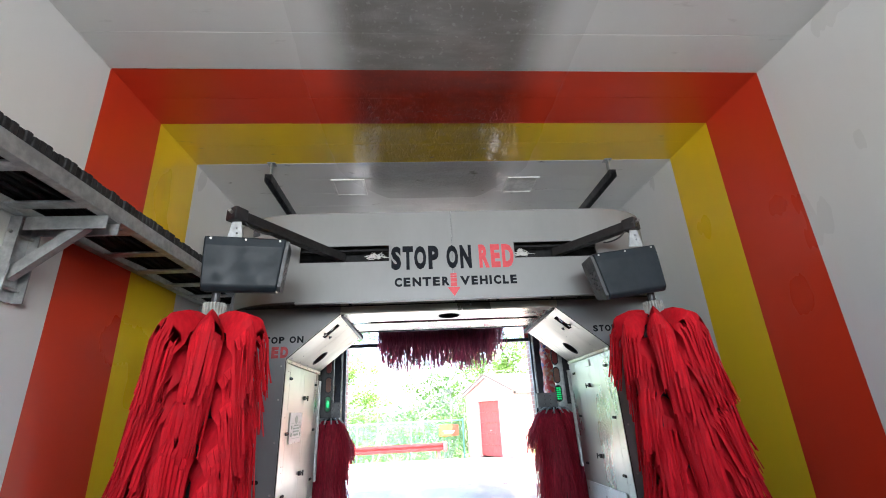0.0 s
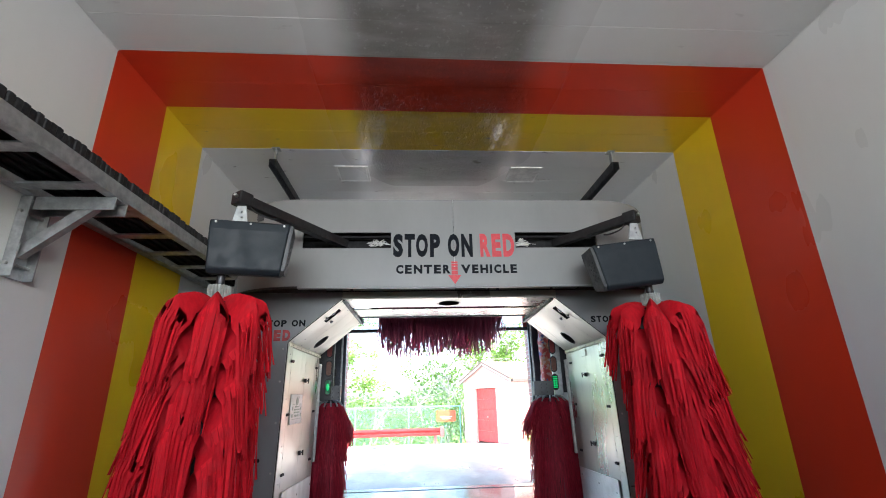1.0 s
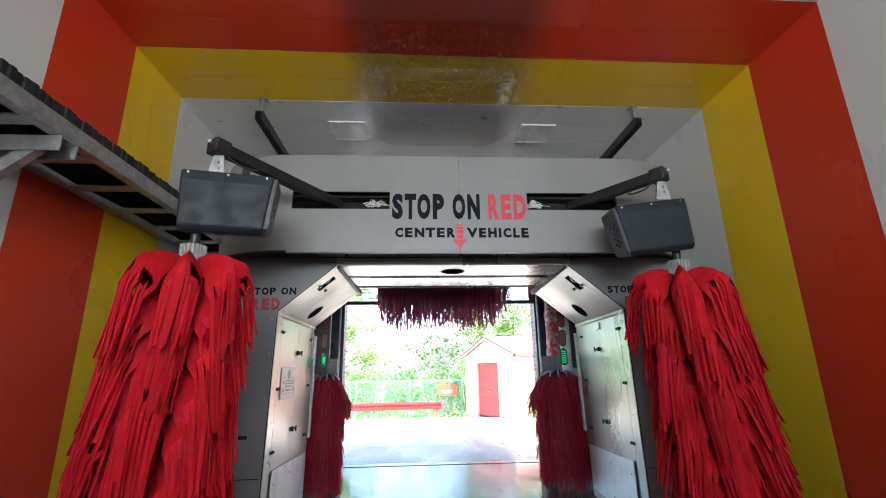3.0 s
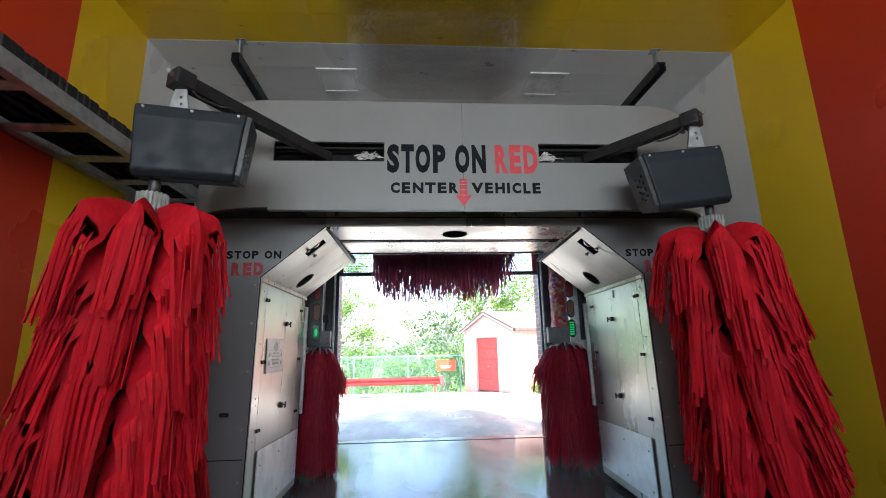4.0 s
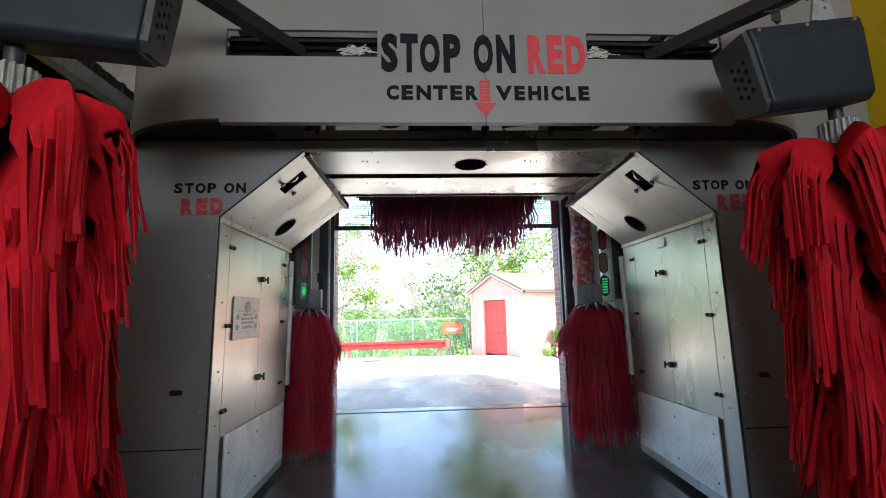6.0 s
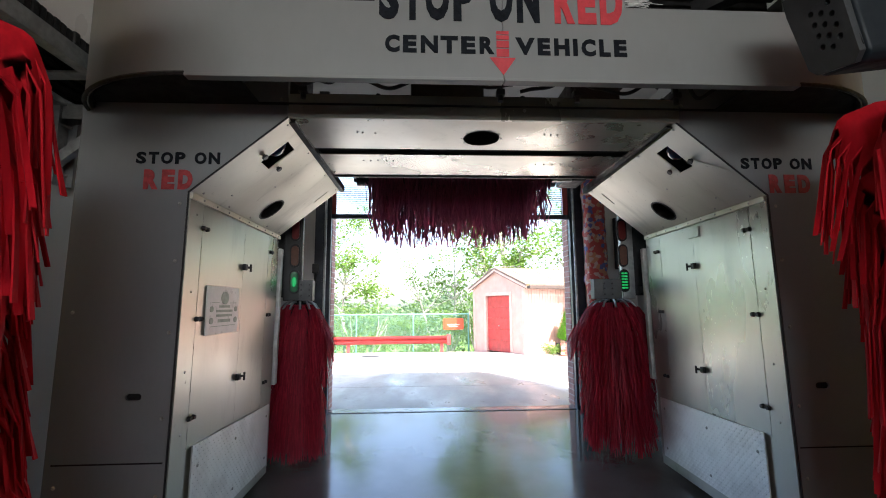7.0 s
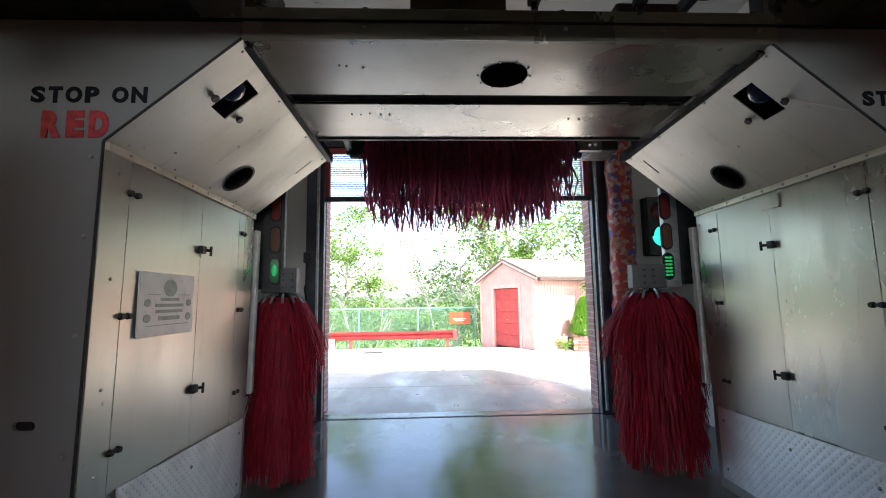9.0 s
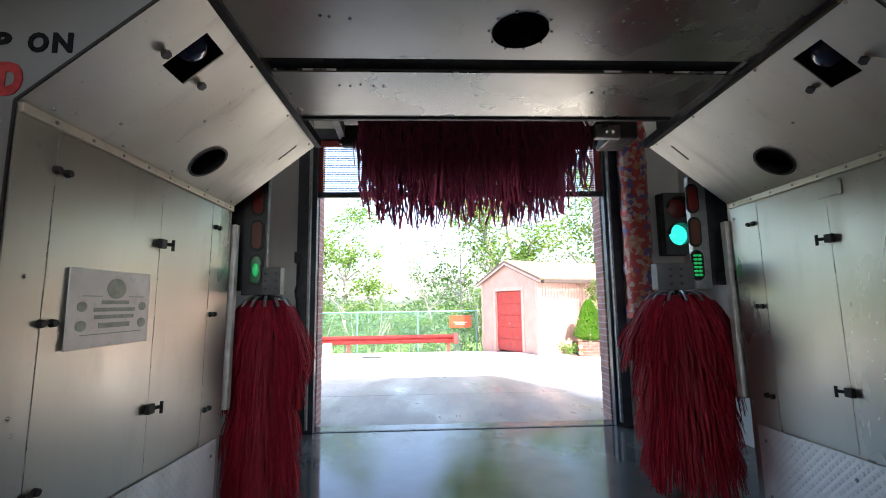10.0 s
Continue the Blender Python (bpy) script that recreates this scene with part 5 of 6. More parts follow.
part("conduit", hose(bmesh.new(), [(-1.70, YN - 0.05, 1.75), (-1.69, YN - 0.08, 1.62), (-1.71, YN - 0.09, 1.45), (-1.68, YN - 0.06, 1.2), (-1.69, YN - 0.03, 0.9)], 0.014, 8), M_DARK, door, "dark conduit")
part("switch_box", solid(-1.74, -1.66, YN - 0.07, YN - 0.002, 1.74, 1.86, 0.006), M_DARK, door)

tube = thing("printed_tube", (1.885, YN - 0.215, 1.1), "star-printed fabric tube in red, blue and orange", "fabric tube")
bm = bmesh.new()
rows = []
rnd = random.Random(8)
for k in range(26):
    z = 1.12 + 2.15 * k / 25
    r = 0.143 + rnd.uniform(-0.012, 0.012)
    rows.append([bm.verts.new((1.885 + (r + 0.010 * math.sin(5 * a + k)) * math.cos(a), YN - 0.215 + r * 0.9 * math.sin(a), z)) for a in (2 * math.pi * j / 18 for j in range(18))])
for u, v in zip(rows, rows[1:]):
    for j in range(18):
        bm.faces.new((u[j], u[(j + 1) % 18], v[(j + 1) % 18], v[j]))
bm.faces.new(rows[0][::-1])
bm.faces.new(rows[-1])
part("fabric", bm, M_STAR, tube)
part("hook", rod(bmesh.new(), (1.885, YN - 0.215, 3.25), (1.885, YN - 0.215, ZC), 0.008, 8), M_GALV, tube)

tl = thing("traffic_light", (2.385, YN - 0.12, 1.8), "black traffic light with a lit blue-green lamp", "traffic light")
part("case", plate(rect(2.23, 2.50, 1.79, 2.46), [ring(2.385, 2.29, 0.118, 24), ring(2.385, 2.0, 0.118, 24)], 0.10, frame_of((0, YN - 0.06, 0), (1, 0, 0), (0, 0, 1))), M_MID, tl, "dark grey case", smooth=30)
part("back", solid(2.22, 2.507, YN - 0.065, YN - 0.004, 1.78, 2.47, 0.01), M_DARK, tl)
for zc, mat, lab in ((2.29, M_REDLENS, "unlit red lamp"), (2.0, M_TEALGLOW, "lit blue-green lamp")):
    bm = bmesh.new()
    bmesh.ops.create_uvsphere(bm, u_segments=24, v_segments=12, radius=0.115, matrix=Matrix.Translation((2.385, YN - 0.10, zc)) @ Matrix.Diagonal((1, 0.35, 1, 1)))
    part("lamp", bm, mat, tl, lab)
    bm = bmesh.new()
    for k in range(20):
        a0, a1 = math.pi * k / 20, math.pi * (k + 1) / 20
        bm.faces.new([bm.verts.new((2.385 + r * math.cos(a), y, zc + r * math.sin(a))) for a, y, r in ((a0, YN - 0.16, 0.126), (a1, YN - 0.16, 0.126), (a1, YN - 0.205, 0.126), (a0, YN - 0.205, 0.126))])
    bmesh.ops.remove_doubles(bm, verts=bm.verts, dist=0.0005)
    bmesh.ops.solidify(bm, geom=bm.faces[:], thickness=0.006)
    part("visor", bm, M_DARK, tl)


# ---- outside ----
def ground_z(y):
    if y < 11.2:
        return -0.03
    if y < 15.5:
        return -0.03 - 0.07 * (y - 11.2) / 4.3
    if y < 17.7:
        return -0.10 - 0.18 * (y - 15.5) / 2.2
    return max(-4.0, -0.28 - 0.30 * (y - 17.7))


bm = bmesh.new()
ys = [-1500, -60, -10, -3.0, 8.0, 9.5, 11.2, 13, 14.2, 15.5, 16.6, 17.7, 20, 23, 27, 32, 60, 200, 1800]
xs = [-1500, -200, -40, -12, -4, 0, 4, 12, 40, 200, 1500]
grid = [[bm.verts.new((x, y, ground_z(y))) for x in xs] for y in ys]
for r0, r1 in zip(grid, grid[1:]):
    for i in range(len(xs) - 1):
        bm.faces.new((r0[i], r0[i + 1], r1[i + 1], r1[i]))
single("ground", bm, M_GROUND, "pale concrete yard falling away behind the fence", "ground", "structure")

# apron slabs in front of the exit, with joints
apron = thing("pavement", (0, 9.6, 0), "damp concrete apron in front of the exit", "pavement", kind="structure")
for i in range(1):
    for j in range(2):
        a, b = YN + 0.225 + j * 1.59, YN + 0.225 + (j + 1) * 1.59 - 0.012
        part("slab", solid(-4.5, 4.5, a, b, -0.12, -0.006, 0.004), M_APRON, apron)

# brick piers beside the exit
for s, x0, x1 in ((-1, DL - 0.30, DL - 0.02), (1, DR + 0.045, DR + 0.30)):
    pier = thing("brick_pier", ((x0 + x1) / 2, YN + 0.32, 0), "pink brick pier beside the exit", "pier", "exit piers", "structure")
    part("core", solid(x0 + 0.006, x1 - 0.006, YN + 0.206, YN + 0.424, -0.03, 3.4), M_MORTAR, pier)
    z, k = -0.02, 0
    shared = {}
    while z < 3.34:
        cuts = [x0, (x0 + x1) / 2 + (0.04 if k % 2 else -0.04), x1]
        for a, b in zip(cuts, cuts[1:]):
            key = (k % 2, a)
            if key not in shared:
                bmk = solid(a + 0.004, b - 0.004, YN + 0.20, YN + 0.43, 0, 0.062, 0.004)
                ob = part("brick", bmk, M_BRICK, pier, smooth=0)
                shared[key] = ob.data
            else:
                ob = new("brick", shared[key])
                ob.parent = pier
            ob.location.z = z
        z += 0.072
        k += 1

# ---- shed ----
P = Vector((2.61, 14.7, -0.1))
fdir, sdir = Vector((-0.405, 0.915, 0)).normalized(), Vector((0.915, 0.405, 0)).normalized()
FW, SL, EV, RG = 2.84, 5.2, 2.02, 2.54
shed = thing("shed", P + fdir * FW / 2 + sdir * SL / 2, "pinkish white garden garage with a red roll door and tan roof", "shed")
shed_m = Matrix(((sdir.x, fdir.x, 0, P.x), (sdir.y, fdir.y, 0, P.y), (0, 0, 1, P.z), (0, 0, 0, 1)))   # a along the side, b along the gable, c up


def in_shed(bm):
    bmesh.ops.transform(bm, matrix=shed_m, verts=bm.verts)
    return bm


gable = [(0, -0.3), (FW, -0.3), (FW, EV), (FW / 2, RG), (0, EV)]
fm_front = Matrix(((0, 0, 1, 0), (1, 0, 0, 0), (0, 1, 0, 0), (0, 0, 0, 1)))
part("gable_wall", in_shed(plate(gable, [rect(0.72, 2.06, -0.29, 1.72)], 0.12, fm_front)), M_SIDING, shed, smooth=0)
part("gable_wall", in_shed(plate(gable, [], 0.12, Matrix.Translation((SL - 0.12, 0, 0)) @ fm_front)), M_SIDING, shed, smooth=0)
for b0, b1 in ((0, 0.12), (FW - 0.12, FW)):
    part("side_wall", in_shed(solid(0.121, SL - 0.121, b0, b1, -0.3, EV)), M_SIDING, shed, smooth=0)
for k in range(int((SL - 0.2) / 0.10)):
    part("batten", in_shed(solid(0.15 + 0.10 * k, 0.185 + 0.10 * k, -0.012, 0.002, -0.05, EV - 0.03)), M_SIDING, shed, smooth=0)
rd = part("roll_door", in_shed(solid(0.07, 0.10, 0.72, 2.06, -0.02, 1.70)), M_REDPAINT, shed, "red panel door")
for k in range(5):
    part("door_panel", in_shed(solid(0.055, 0.072, 0.735, 2.045, 0.0 + 0.34 * k, 0.325 + 0.34 * k, 0.006)), M_REDPAINT, rd)
part("handle", in_shed(solid(0.03, 0.056, 1.36, 1.42, 0.76, 0.79, 0.004)), M_SCREW, rd)
for a in (rect(0.62, 0.73, -0.02, 1.82), rect(2.05, 2.16, -0.02, 1.82), rect(0.73, 2.05, 1.71, 1.82), rect(-0.01, 0.10, -0.02, EV), rect(FW - 0.10, FW + 0.01, -0.02, EV)):
    part("trim", in_shed(plate(a, [], -0.02, fm_front)), M_TRIM, shed, smooth=0)
part("downpipe", in_shed(solid(-0.10, -0.02, -0.09, -0.01, -0.05, 0.62, 0.01)), M_TRIM, shed, "pinkish corner post")
slope = math.atan2(RG - EV, FW / 2)
for side in (0, 1):
    run = math.hypot(FW / 2, RG - EV) + 0.22
    m = shed_m @ Matrix.Translation((0, FW / 2, RG + 0.03)) @ (pose(0, 0, 0, -math.degrees(slope)) if side == 1 else pose(0, 0, 0, math.degrees(slope)))
    b0, b1 = (0, run) if side == 1 else (-run, 0)
    deck = part("roof_slope", solid(-0.06, SL + 0.2, b0, b1, -0.03, 0.02, 0, m), M_ROOF, shed, "tan shingle roof slope", smooth=0)
    course = run / 9
    for k in range(9):
        a0 = b0 + k * course if side == 1 else b1 - (k + 1) * course
        for j in range(12):
            x0 = -0.06 + j * (SL + 0.26) / 12
            part("shingle", solid(x0 + 0.004, x0 + (SL + 0.26) / 12 - 0.004, a0, a0 + course + 0.02, 0.021 + 0.003 * (j % 2), 0.030 + 0.003 * (j % 2), 0, m), M_ROOF, deck, smooth=0)
    part("barge_board", solid(-0.090, -0.06, b0, b1, -0.022, 0.034, 0, m), M_BARGE, shed, "brown barge board", smooth=0)
    part("fascia", solid(-0.084, -0.06, b0, b1, -0.086, -0.0225, 0, m), M_TRIM, shed, "pinkish white fascia", smooth=0)
    part("fascia_edge", solid(-0.088, -0.06, b0, b1, -0.108, -0.0865, 0, m), M_BARGE, shed, "brown lower edge", smooth=0)
gutter = part("gutter", in_shed(solid(-0.06, SL + 0.2, -0.35, -0.215, EV - 0.15, EV - 0.06, 0.012)), M_GUTTER, shed, "brown gutter")
part("gutter_lip", in_shed(solid(-0.06, SL + 0.2, -0.356, -0.33, EV - 0.058, EV - 0.036, 0.004)), M_BARGE, gutter, "dark gutter lip")
for k in range(5):
    part("gutter_clip", in_shed(solid(0.55 + 0.85 * k, 0.66 + 0.85 * k, -0.36, -0.30, EV - 0.034, EV - 0.012, 0.004)), M_TRIM, gutter, "pale gutter clip")

# ---- guard rail ----
gr = thing("guard_rail", (-3.2, 17.4, -0.1), "red painted steel guard rail on short posts", "guard rail")
GZ = 0.16
prof = [(0.0, 0.13), (-0.03, 0.105), (-0.07, 0.08), (-0.07, 0.045), (-0.02, 0.018), (-0.02, -0.018), (-0.07, -0.045), (-0.07, -0.08), (-0.03, -0.105), (0.0, -0.13)]
bm = bmesh.new()
g0, g1 = Vector((-9.0, 17.0, GZ)), Vector((0.62, 17.42, GZ))
ends = [[bm.verts.new(p + Vector((0, dy, dz))) for dy, dz in prof] for p in (g0, g1)]
for i in range(len(prof) - 1):
    bm.faces.new((ends[0][i], ends[0][i + 1], ends[1][i + 1], ends[1][i]))
bmesh.ops.solidify(bm, geom=bm.faces[:], thickness=0.008)
part("beam", bm, M_REDPAINT, gr)
part("end_shoe", solid(0.52, 0.66, 17.30, 17.45, GZ - 0.16, GZ + 0.17, 0.02), M_REDPAINT, gr)
for x in (0.36, -2.78, -5.9):
    yy = 17.42 + (x - 0.62) * 0.0437
    part("post", solid(x - 0.05, x + 0.05, yy + 0.012, yy + 0.10, ground_z(yy) - 0.03, GZ + 0.1, 0.006), M_REDPAINT, gr)
part("kerb_block", solid(-3.50, -3.24, 16.9, 17.1, ground_z(17) - 0.02, 0.10, 0.02), M_TRIM, gr, "pale block")

# ---- fence ----
fence = thing("fence", (-3.5, 18.0, -0.1), "teal chain-link fence with thin posts", "fence")
F0, F1, FY, FT, FB = -9.0, 1.34, 18.0, 1.01, -0.32
part("top_rail", rod(bmesh.new(), (F0, FY, FT), (F1, FY, FT), 0.022, 8), M_TEAL, fence)
for x in (1.34, -0.62, -2.62, -4.62, -6.62, -8.62):
    part("post", rod(bmesh.new(), (x, FY, ground_z(FY) - 0.05), (x, FY, FT + 0.04), 0.028 if x > 1 else 0.022, 8), M_TEAL, fence)
rb = Ribbons()
h = FT - FB
x = F0 - h
while x < F1:
    for d in (1, -1):
        a, b = (x, x + h) if d > 0 else (x + h, x)
        pa, pb = Vector((a, FY + 0.003 * d, FB)), Vector((b, FY + 0.003 * d, FT))
        lo, hi = 0.0, 1.0
        for lim, sign in ((F0, 1), (F1, -1)):
            ta = (lim - a) / (b - a)
            if (b > a) == (sign > 0):
                lo = max(lo, ta)
            else:
                hi = min(hi, ta)
        if hi - lo > 0.02:
            rb.add([pa.lerp(pb, lo), pa.lerp(pb, hi)], [Vector((0, 1, 0))] * 2, 0.003, 0.003)
    x += 0.075
tagged(part("mesh", rb.bm(), M_TEAL, fence, "teal wire mesh", smooth=0), kind="stuff")
sign = thing("fence_sign", (0.8, 17.95, 0.46), "orange sign plate on the fence with pale print", "sign")
part("plate", plate([(0.47, 0.47), (1.13, 0.47), (1.16, 0.50), (1.16, 0.83), (1.13, 0.86), (0.47, 0.86), (0.44, 0.83), (0.44, 0.50)], [], 0.012, frame_of((0, 17.955, 0), (1, 0, 0), (0, 0, 1))), M_ORANGE, sign, smooth=0)
for z0, w in ((0.62, 0.22), (0.56, 0.16)):
    part("print_bar", solid(0.80 - w, 0.80 + w, 17.938, 17.944, z0, z0 + 0.035), M_TRIM, sign, smooth=0)


# ---- plants ----
def leaf_cloud(rb_v, rb_f, centre, radius, count, size, rnd, flat=0.75):
    """Folded leaves scattered through an uneven ball."""
    for _ in range(count):
        d = Vector((rnd.gauss(0, 1), rnd.gauss(0, 1), rnd.gauss(0, 1))).normalized() * radius * rnd.random() ** 0.45
        p = centre + Vector((d.x, d.y, d.z * flat))
        s = size * rnd.uniform(0.6, 1.3)
        u = Vector((rnd.gauss(0, 1), rnd.gauss(0, 1), rnd.gauss(0, 0.6))).normalized()
        w = u.orthogonal().normalized()
        w = (w + u.cross(w) * rnd.uniform(-1, 1)).normalized()
        n = u.cross(w) * 0.2 * s
        i = len(rb_v)
        rb_v += [p, p + u * s * 0.5 + w * s * 0.32 + n, p + u * s, p + u * s * 0.5 - w * s * 0.32 + n]
        rb_f += [(i, i + 1, i + 2), (i, i + 2, i + 3)]


def leaf_mesh(name, v, f, mat, parent, kind=""):
    me = bpy.data.meshes.new(name)
    me.from_pydata([tuple(p - BASE[parent]) for p in v], [], f)
    me.materials.append(mat)
    ob = new(name, me)
    ob.parent = parent
    BASE[ob] = BASE[parent]
    return ob


def limb(bm, a, b, r0, r1, rnd, n=6):
    a, b = Vector(a), Vector(b)
    bend = Vector((rnd.uniform(-1, 1), rnd.uniform(-1, 1), 0)) * (b - a).length * 0.10
    pts = [a.lerp(b, t / n) + bend * math.sin(math.pi * t / n) for t in range(n + 1)]
    rings = []
    for i, p in enumerate(pts):
        d = (pts[min(i + 1, n)] - pts[max(i - 1, 0)]).normalized()
        q = d.to_track_quat("Z", "Y")
        r = r0 + (r1 - r0) * i / n
        rings.append([bm.verts.new(p + q @ Vector((r * math.cos(t), r * math.sin(t), 0))) for t in (math.pi * k / 3 for k in range(6))])
    for u, v in zip(rings, rings[1:]):
        for k in range(6):
            bm.faces.new((u[k], u[(k + 1) % 6], v[(k + 1) % 6], v[k]))
    bm.faces.new(rings[-1])
    return pts


def tree(at, height, spread, limbs, clumps, per, size, seed, label, lean=(0, 0), trunk=0.12, low=0.35, mat=None):
    rnd = random.Random(seed)
    at = Vector(at)
    t = thing("tree", at, label, "tree", "trees behind the fence")
    bm = bmesh.new()
    top = at + Vector((lean[0], lean[1], height * 0.9))
    main = limb(bm, at - Vector((0, 0, 0.3)), top, trunk, trunk * 0.2, rnd, 10)
    tips = [top]
    for k in range(limbs):
        i = rnd.randint(int(10 * low) + 1, 9)
        a = rnd.uniform(0, 2 * math.pi)
        reach = spread * rnd.uniform(0.55, 1.0)
        e = main[i] + Vector((math.cos(a) * reach, math.sin(a) * reach * 0.7, height * rnd.uniform(0.06, 0.28)))
        pts = limb(bm, main[i], e, trunk * 0.42, trunk * 0.08, rnd)
        tips += [pts[3], pts[4], pts[5], e]
        for _ in range(2):
            j = rnd.randint(3, 5)
            e2 = pts[j] + Vector((rnd.uniform(-1, 1), rnd.uniform(-1, 1) * 0.7, rnd.uniform(-0.1, 0.8))) * spread * 0.4
            limb(bm, pts[j], e2, trunk * 0.16, trunk * 0.05, rnd, 4)
            tips.append(e2)
    part("trunk", bm, M_BARK, t)
    v, f = [], []
    for k in range(clumps):
        c = rnd.choice(tips) + Vector((rnd.gauss(0, 0.15), rnd.gauss(0, 0.15), rnd.gauss(0, 0.12))) * spread
        leaf_cloud(v, f, c, spread * rnd.uniform(0.14, 0.30), per, size, rnd)
    leaf_mesh("crown", v, f, mat or M_LEAF, t)
    return t


tree((-3.3, 20.5, -0.9), 5.9, 2.0, 14, 85, 40, 0.13, 3, "slender young tree with light green leaves", (0.1, 0), 0.10)
tree((-6.6, 22.0, -1.2), 6.6, 2.3, 12, 80, 40, 0.15, 4, "leafy green tree behind the fence", (0.3, 0), 0.13)
tree((0.4, 23.0, -1.4), 5.6, 1.7, 12, 22, 14, 0.11, 5, "thin bare tree with few leaves", (-1.5, 0), 0.08)
tree((3.1, 21.5, -1.0), 8.5, 2.8, 16, 130, 42, 0.15, 6, "tall tree with grey trunk behind the shed", (-1.8, 0), 0.22)
tree((4.6, 22.5, -1.0), 9.5, 3.0, 18, 130, 42, 0.15, 7, "tall tree with pale trunk behind the shed", (-1.6, 0), 0.25)
tree((7.0, 21.5, -1.0), 9.0, 3.2, 18, 120, 42, 0.16, 8, "tall tree with spreading branches behind the shed", (1.2, 0), 0.17)
tree((11.0, 23.0, -1.3), 9.0, 3.2, 12, 60, 46, 0.18, 9, "tall leafy tree beyond the shed", (0.4, 0), 0.18)
tree((1.2, 25.0, -1.8), 6.5, 2.0, 11, 40, 36, 0.14, 10, "leafy tree further down the slope", (0.2, 0), 0.11)


def bush(at, rx, ry, h, clumps, per, size, seed, label, mat=None):
    rnd = random.Random(seed)
    at = Vector(at)
    t = thing("bush", at, label, "bush", "bushes behind the fence")
    v, f = [], []
    for k in range(9):
        a = rnd.uniform(0, 6.28)
        bm = bmesh.new()
        limb(bm, at - Vector((0, 0, 0.2)), at + Vector((math.cos(a) * rx * 0.7, math.sin(a) * ry * 0.6, h * rnd.uniform(0.5, 0.95))), 0.03, 0.006, rnd, 4)
        part("stem", bm, M_BARK, t)
    for k in range(clumps):
        a, q = rnd.uniform(0, 6.28), rnd.random() ** 0.6
        z = rnd.random()
        wide = math.sqrt(max(0.05, 1 - (z - 0.25) ** 2 * 1.5))
        leaf_cloud(v, f, at + Vector((math.cos(a) * rx * q * wide, math.sin(a) * ry * q * wide, h * z * 0.92)), 0.24 + 0.16 * rnd.random(), per, size, rnd)
    leaf_mesh("foliage", v, f, mat or M_LEAF2, t)


for i, (x, y, rx, h) in enumerate(((-6.4, 19.8, 1.5, 2.5), (-4.4, 19.6, 1.4, 2.2), (-2.6, 19.7, 1.5, 2.35), (-1.0, 20.2, 1.3, 2.0), (0.6, 19.9, 1.2, 2.1), (2.0, 19.6, 1.1, 3.1), (3.6, 20.2, 1.4, 3.6), (-8.6, 20.2, 1.7, 2.8))):
    bush((x, y, ground_z(y)), rx, 0.9, h, 70, 34, 0.10, 60 + i, "dense green bush behind the fence")

# far woods on the hillside, with distance haze put into the leaf colour
v, f = [], []
rnd = random.Random(77)
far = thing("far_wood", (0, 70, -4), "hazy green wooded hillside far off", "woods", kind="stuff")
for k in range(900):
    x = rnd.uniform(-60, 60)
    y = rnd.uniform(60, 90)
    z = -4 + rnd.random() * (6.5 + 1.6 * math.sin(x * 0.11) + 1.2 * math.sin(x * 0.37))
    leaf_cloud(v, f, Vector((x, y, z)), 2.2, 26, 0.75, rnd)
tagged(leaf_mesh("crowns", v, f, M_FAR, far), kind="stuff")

# conifer and planting beside the shed
con = thing("dwarf_conifer", (3.92, 14.62, 0.2), "bright green cone-shaped dwarf conifer", "shrub")
part("trunk", rod(bmesh.new(), (3.92, 14.62, 0.15), (3.92, 14.62, 0.6), 0.035, 8), M_BARK, con)
v, f = [], []
rnd = random.Random(91)
for k in range(5200):
    z = rnd.random() ** 1.35
    r = 0.43 * (1 - z) ** 0.62 * (0.80 + 0.25 * rnd.random()) * (1 - 0.5 * max(0.0, 0.1 - z) / 0.1)
    a = rnd.uniform(0, 6.28)
    p = Vector((3.92 + r * math.cos(a), 14.62 + r * math.sin(a), 0.28 + 1.02 * z))
    u = Vector((math.cos(a), math.sin(a), 0.9)).normalized()
    w = Vector((-math.sin(a), math.cos(a), 0))
    s = 0.055 * rnd.uniform(0.7, 1.4)
    i = len(v)
    v += [p, p + u * s * 0.5 + w * s * 0.3, p + u * s, p + u * s * 0.5 - w * s * 0.3]
    f += [(i, i + 1, i + 2), (i, i + 2, i + 3)]
leaf_mesh("foliage", v, f, M_CONIFER, con)
con2 = thing("dwarf_conifer", (4.22, 14.95, -0.1), "green columnar shrub beside the shed", "shrub")
part("trunk", rod(bmesh.new(), (4.22, 14.95, -0.12), (4.22, 14.95, 0.4), 0.035, 8), M_BARK, con2)
v, f = [], []
for k in range(30):
    leaf_cloud(v, f, Vector((4.22 + rnd.uniform(-0.12, 0.12), 14.95 + rnd.uniform(-0.12, 0.12), 0.2 + 0.055 * k)), 0.24 - 0.004 * k, 60, 0.06, rnd)
leaf_mesh("foliage", v, f, M_LEAF, con2)
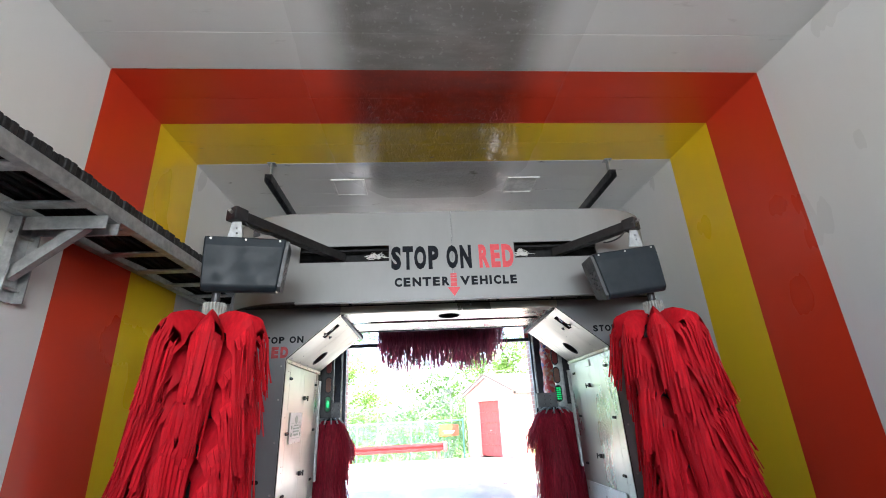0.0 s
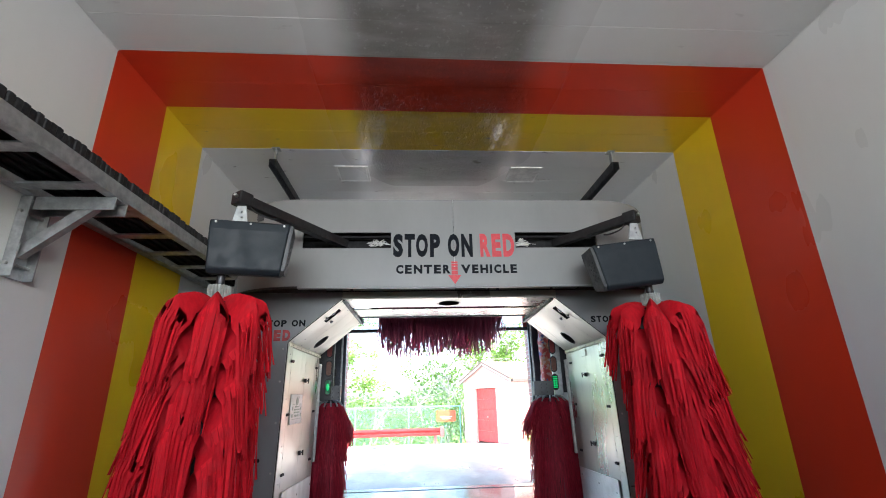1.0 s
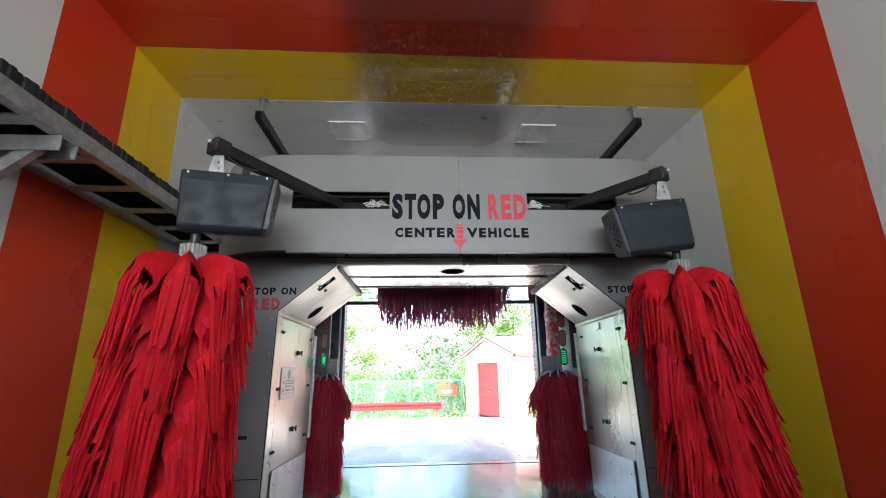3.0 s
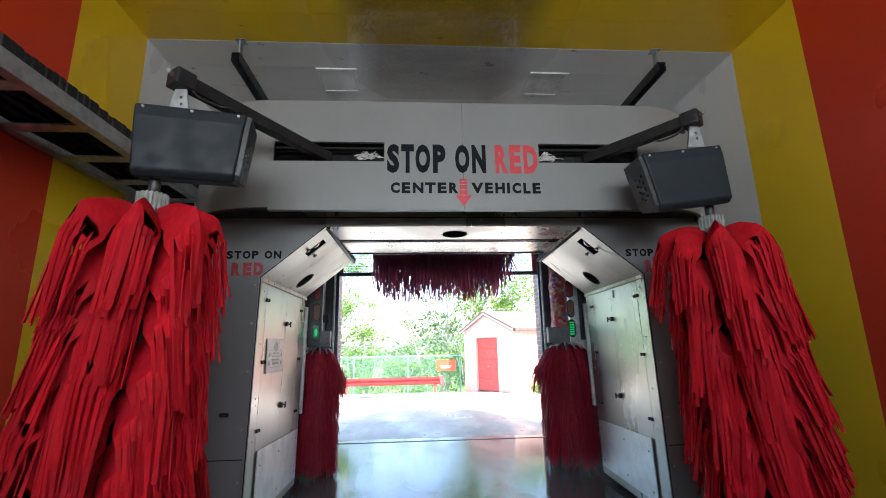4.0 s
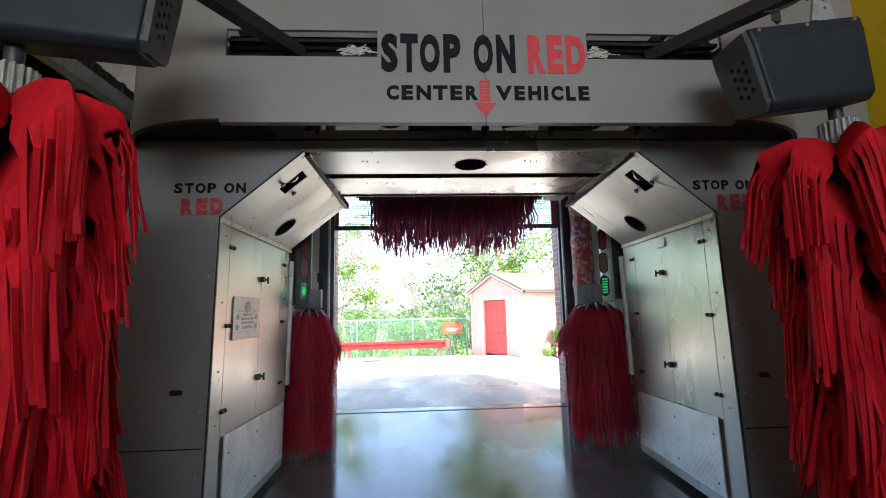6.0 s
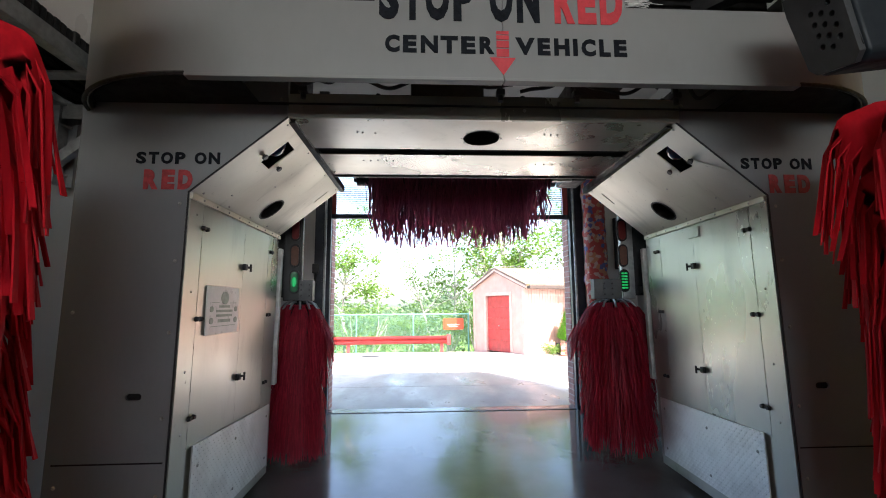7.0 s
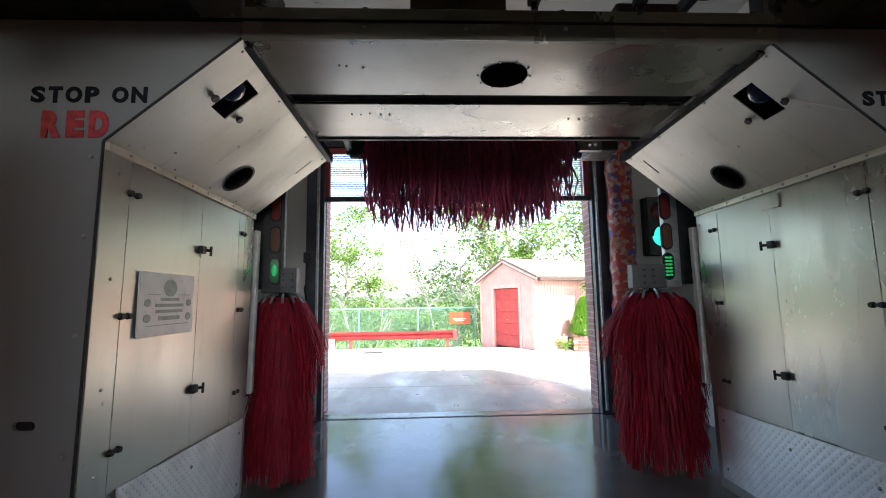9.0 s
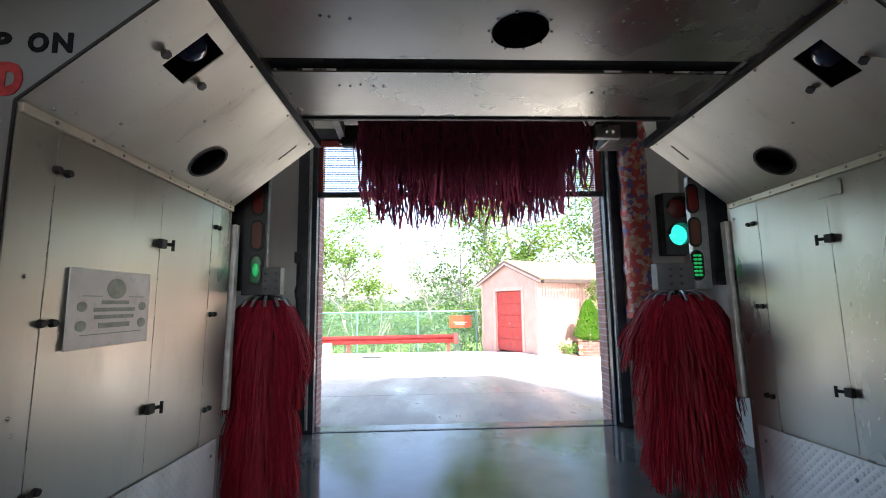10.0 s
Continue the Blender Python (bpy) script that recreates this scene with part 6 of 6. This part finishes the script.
fl = thing("flower_clump", (3.34, 14.35, -0.1), "pale yellow flowers with light leaves by the shed", "flowers")
v, f = [], []
for k in range(12):
    leaf_cloud(v, f, Vector((3.34 + rnd.uniform(-0.3, 0.3), 14.35 + rnd.uniform(-0.15, 0.15), 0.02 + rnd.uniform(0, 0.2))), 0.12, 34, 0.06, rnd)
leaf_mesh("foliage", v, f, M_LEAF, fl)
v, f = [], []
for k in range(14):
    leaf_cloud(v, f, Vector((3.34 + rnd.uniform(-0.3, 0.3), 14.35 + rnd.uniform(-0.15, 0.15), 0.18 + rnd.uniform(0, 0.14))), 0.06, 16, 0.05, rnd)
leaf_mesh("blossoms", v, f, M_PETAL, fl)

# low red brick bed under the conifer
bed = thing("brick_planter", (4.0, 14.6, -0.1), "low red brick planter with dark soil beside the shed", "planter")
part("soil", solid(3.56, 4.60, 14.28, 14.98, -0.12, 0.22), M_HOLE, bed, "dark soil", smooth=0)
brick_me = None
for r in range(5):
    for k in range(6):
        x = 3.46 + 0.205 * k + (0.10 if r % 2 else 0.0)
        ob = None
        if brick_me is None:
            ob = part("brick", solid(x, x + 0.196, 14.18, 14.27, -0.10 + 0.075 * r, -0.034 + 0.075 * r, 0.004), M_BEDBRICK, bed, smooth=0)
            brick_me, bx, bz = ob.data, x, r
        else:
            ob = new("brick", brick_me)
            ob.parent = bed
            ob.location = (x - bx, random.uniform(-0.003, 0.003), 0.075 * (r - bz))
part("mortar_core", solid(3.47, 4.75, 14.19, 14.26, -0.12, 0.262), M_MORTAR, bed, smooth=0)

# drain cover let into the yard
drain = thing("drain_cover", (-1.75, 14.8, ground_z(14.8)), "dark iron drain cover set in pale concrete", "drain cover")
zd = ground_z(14.8)
part("drain_frame", solid(-2.02, -1.50, 14.60, 15.02, zd - 0.03, zd + 0.008, 0.003), M_DARK, drain)
for k in range(8):
    part("drain_bar", solid(-1.99 + 0.06 * k, -1.955 + 0.06 * k, 14.63, 14.99, zd + 0.008, zd + 0.016, 0.003), M_DARK, drain)
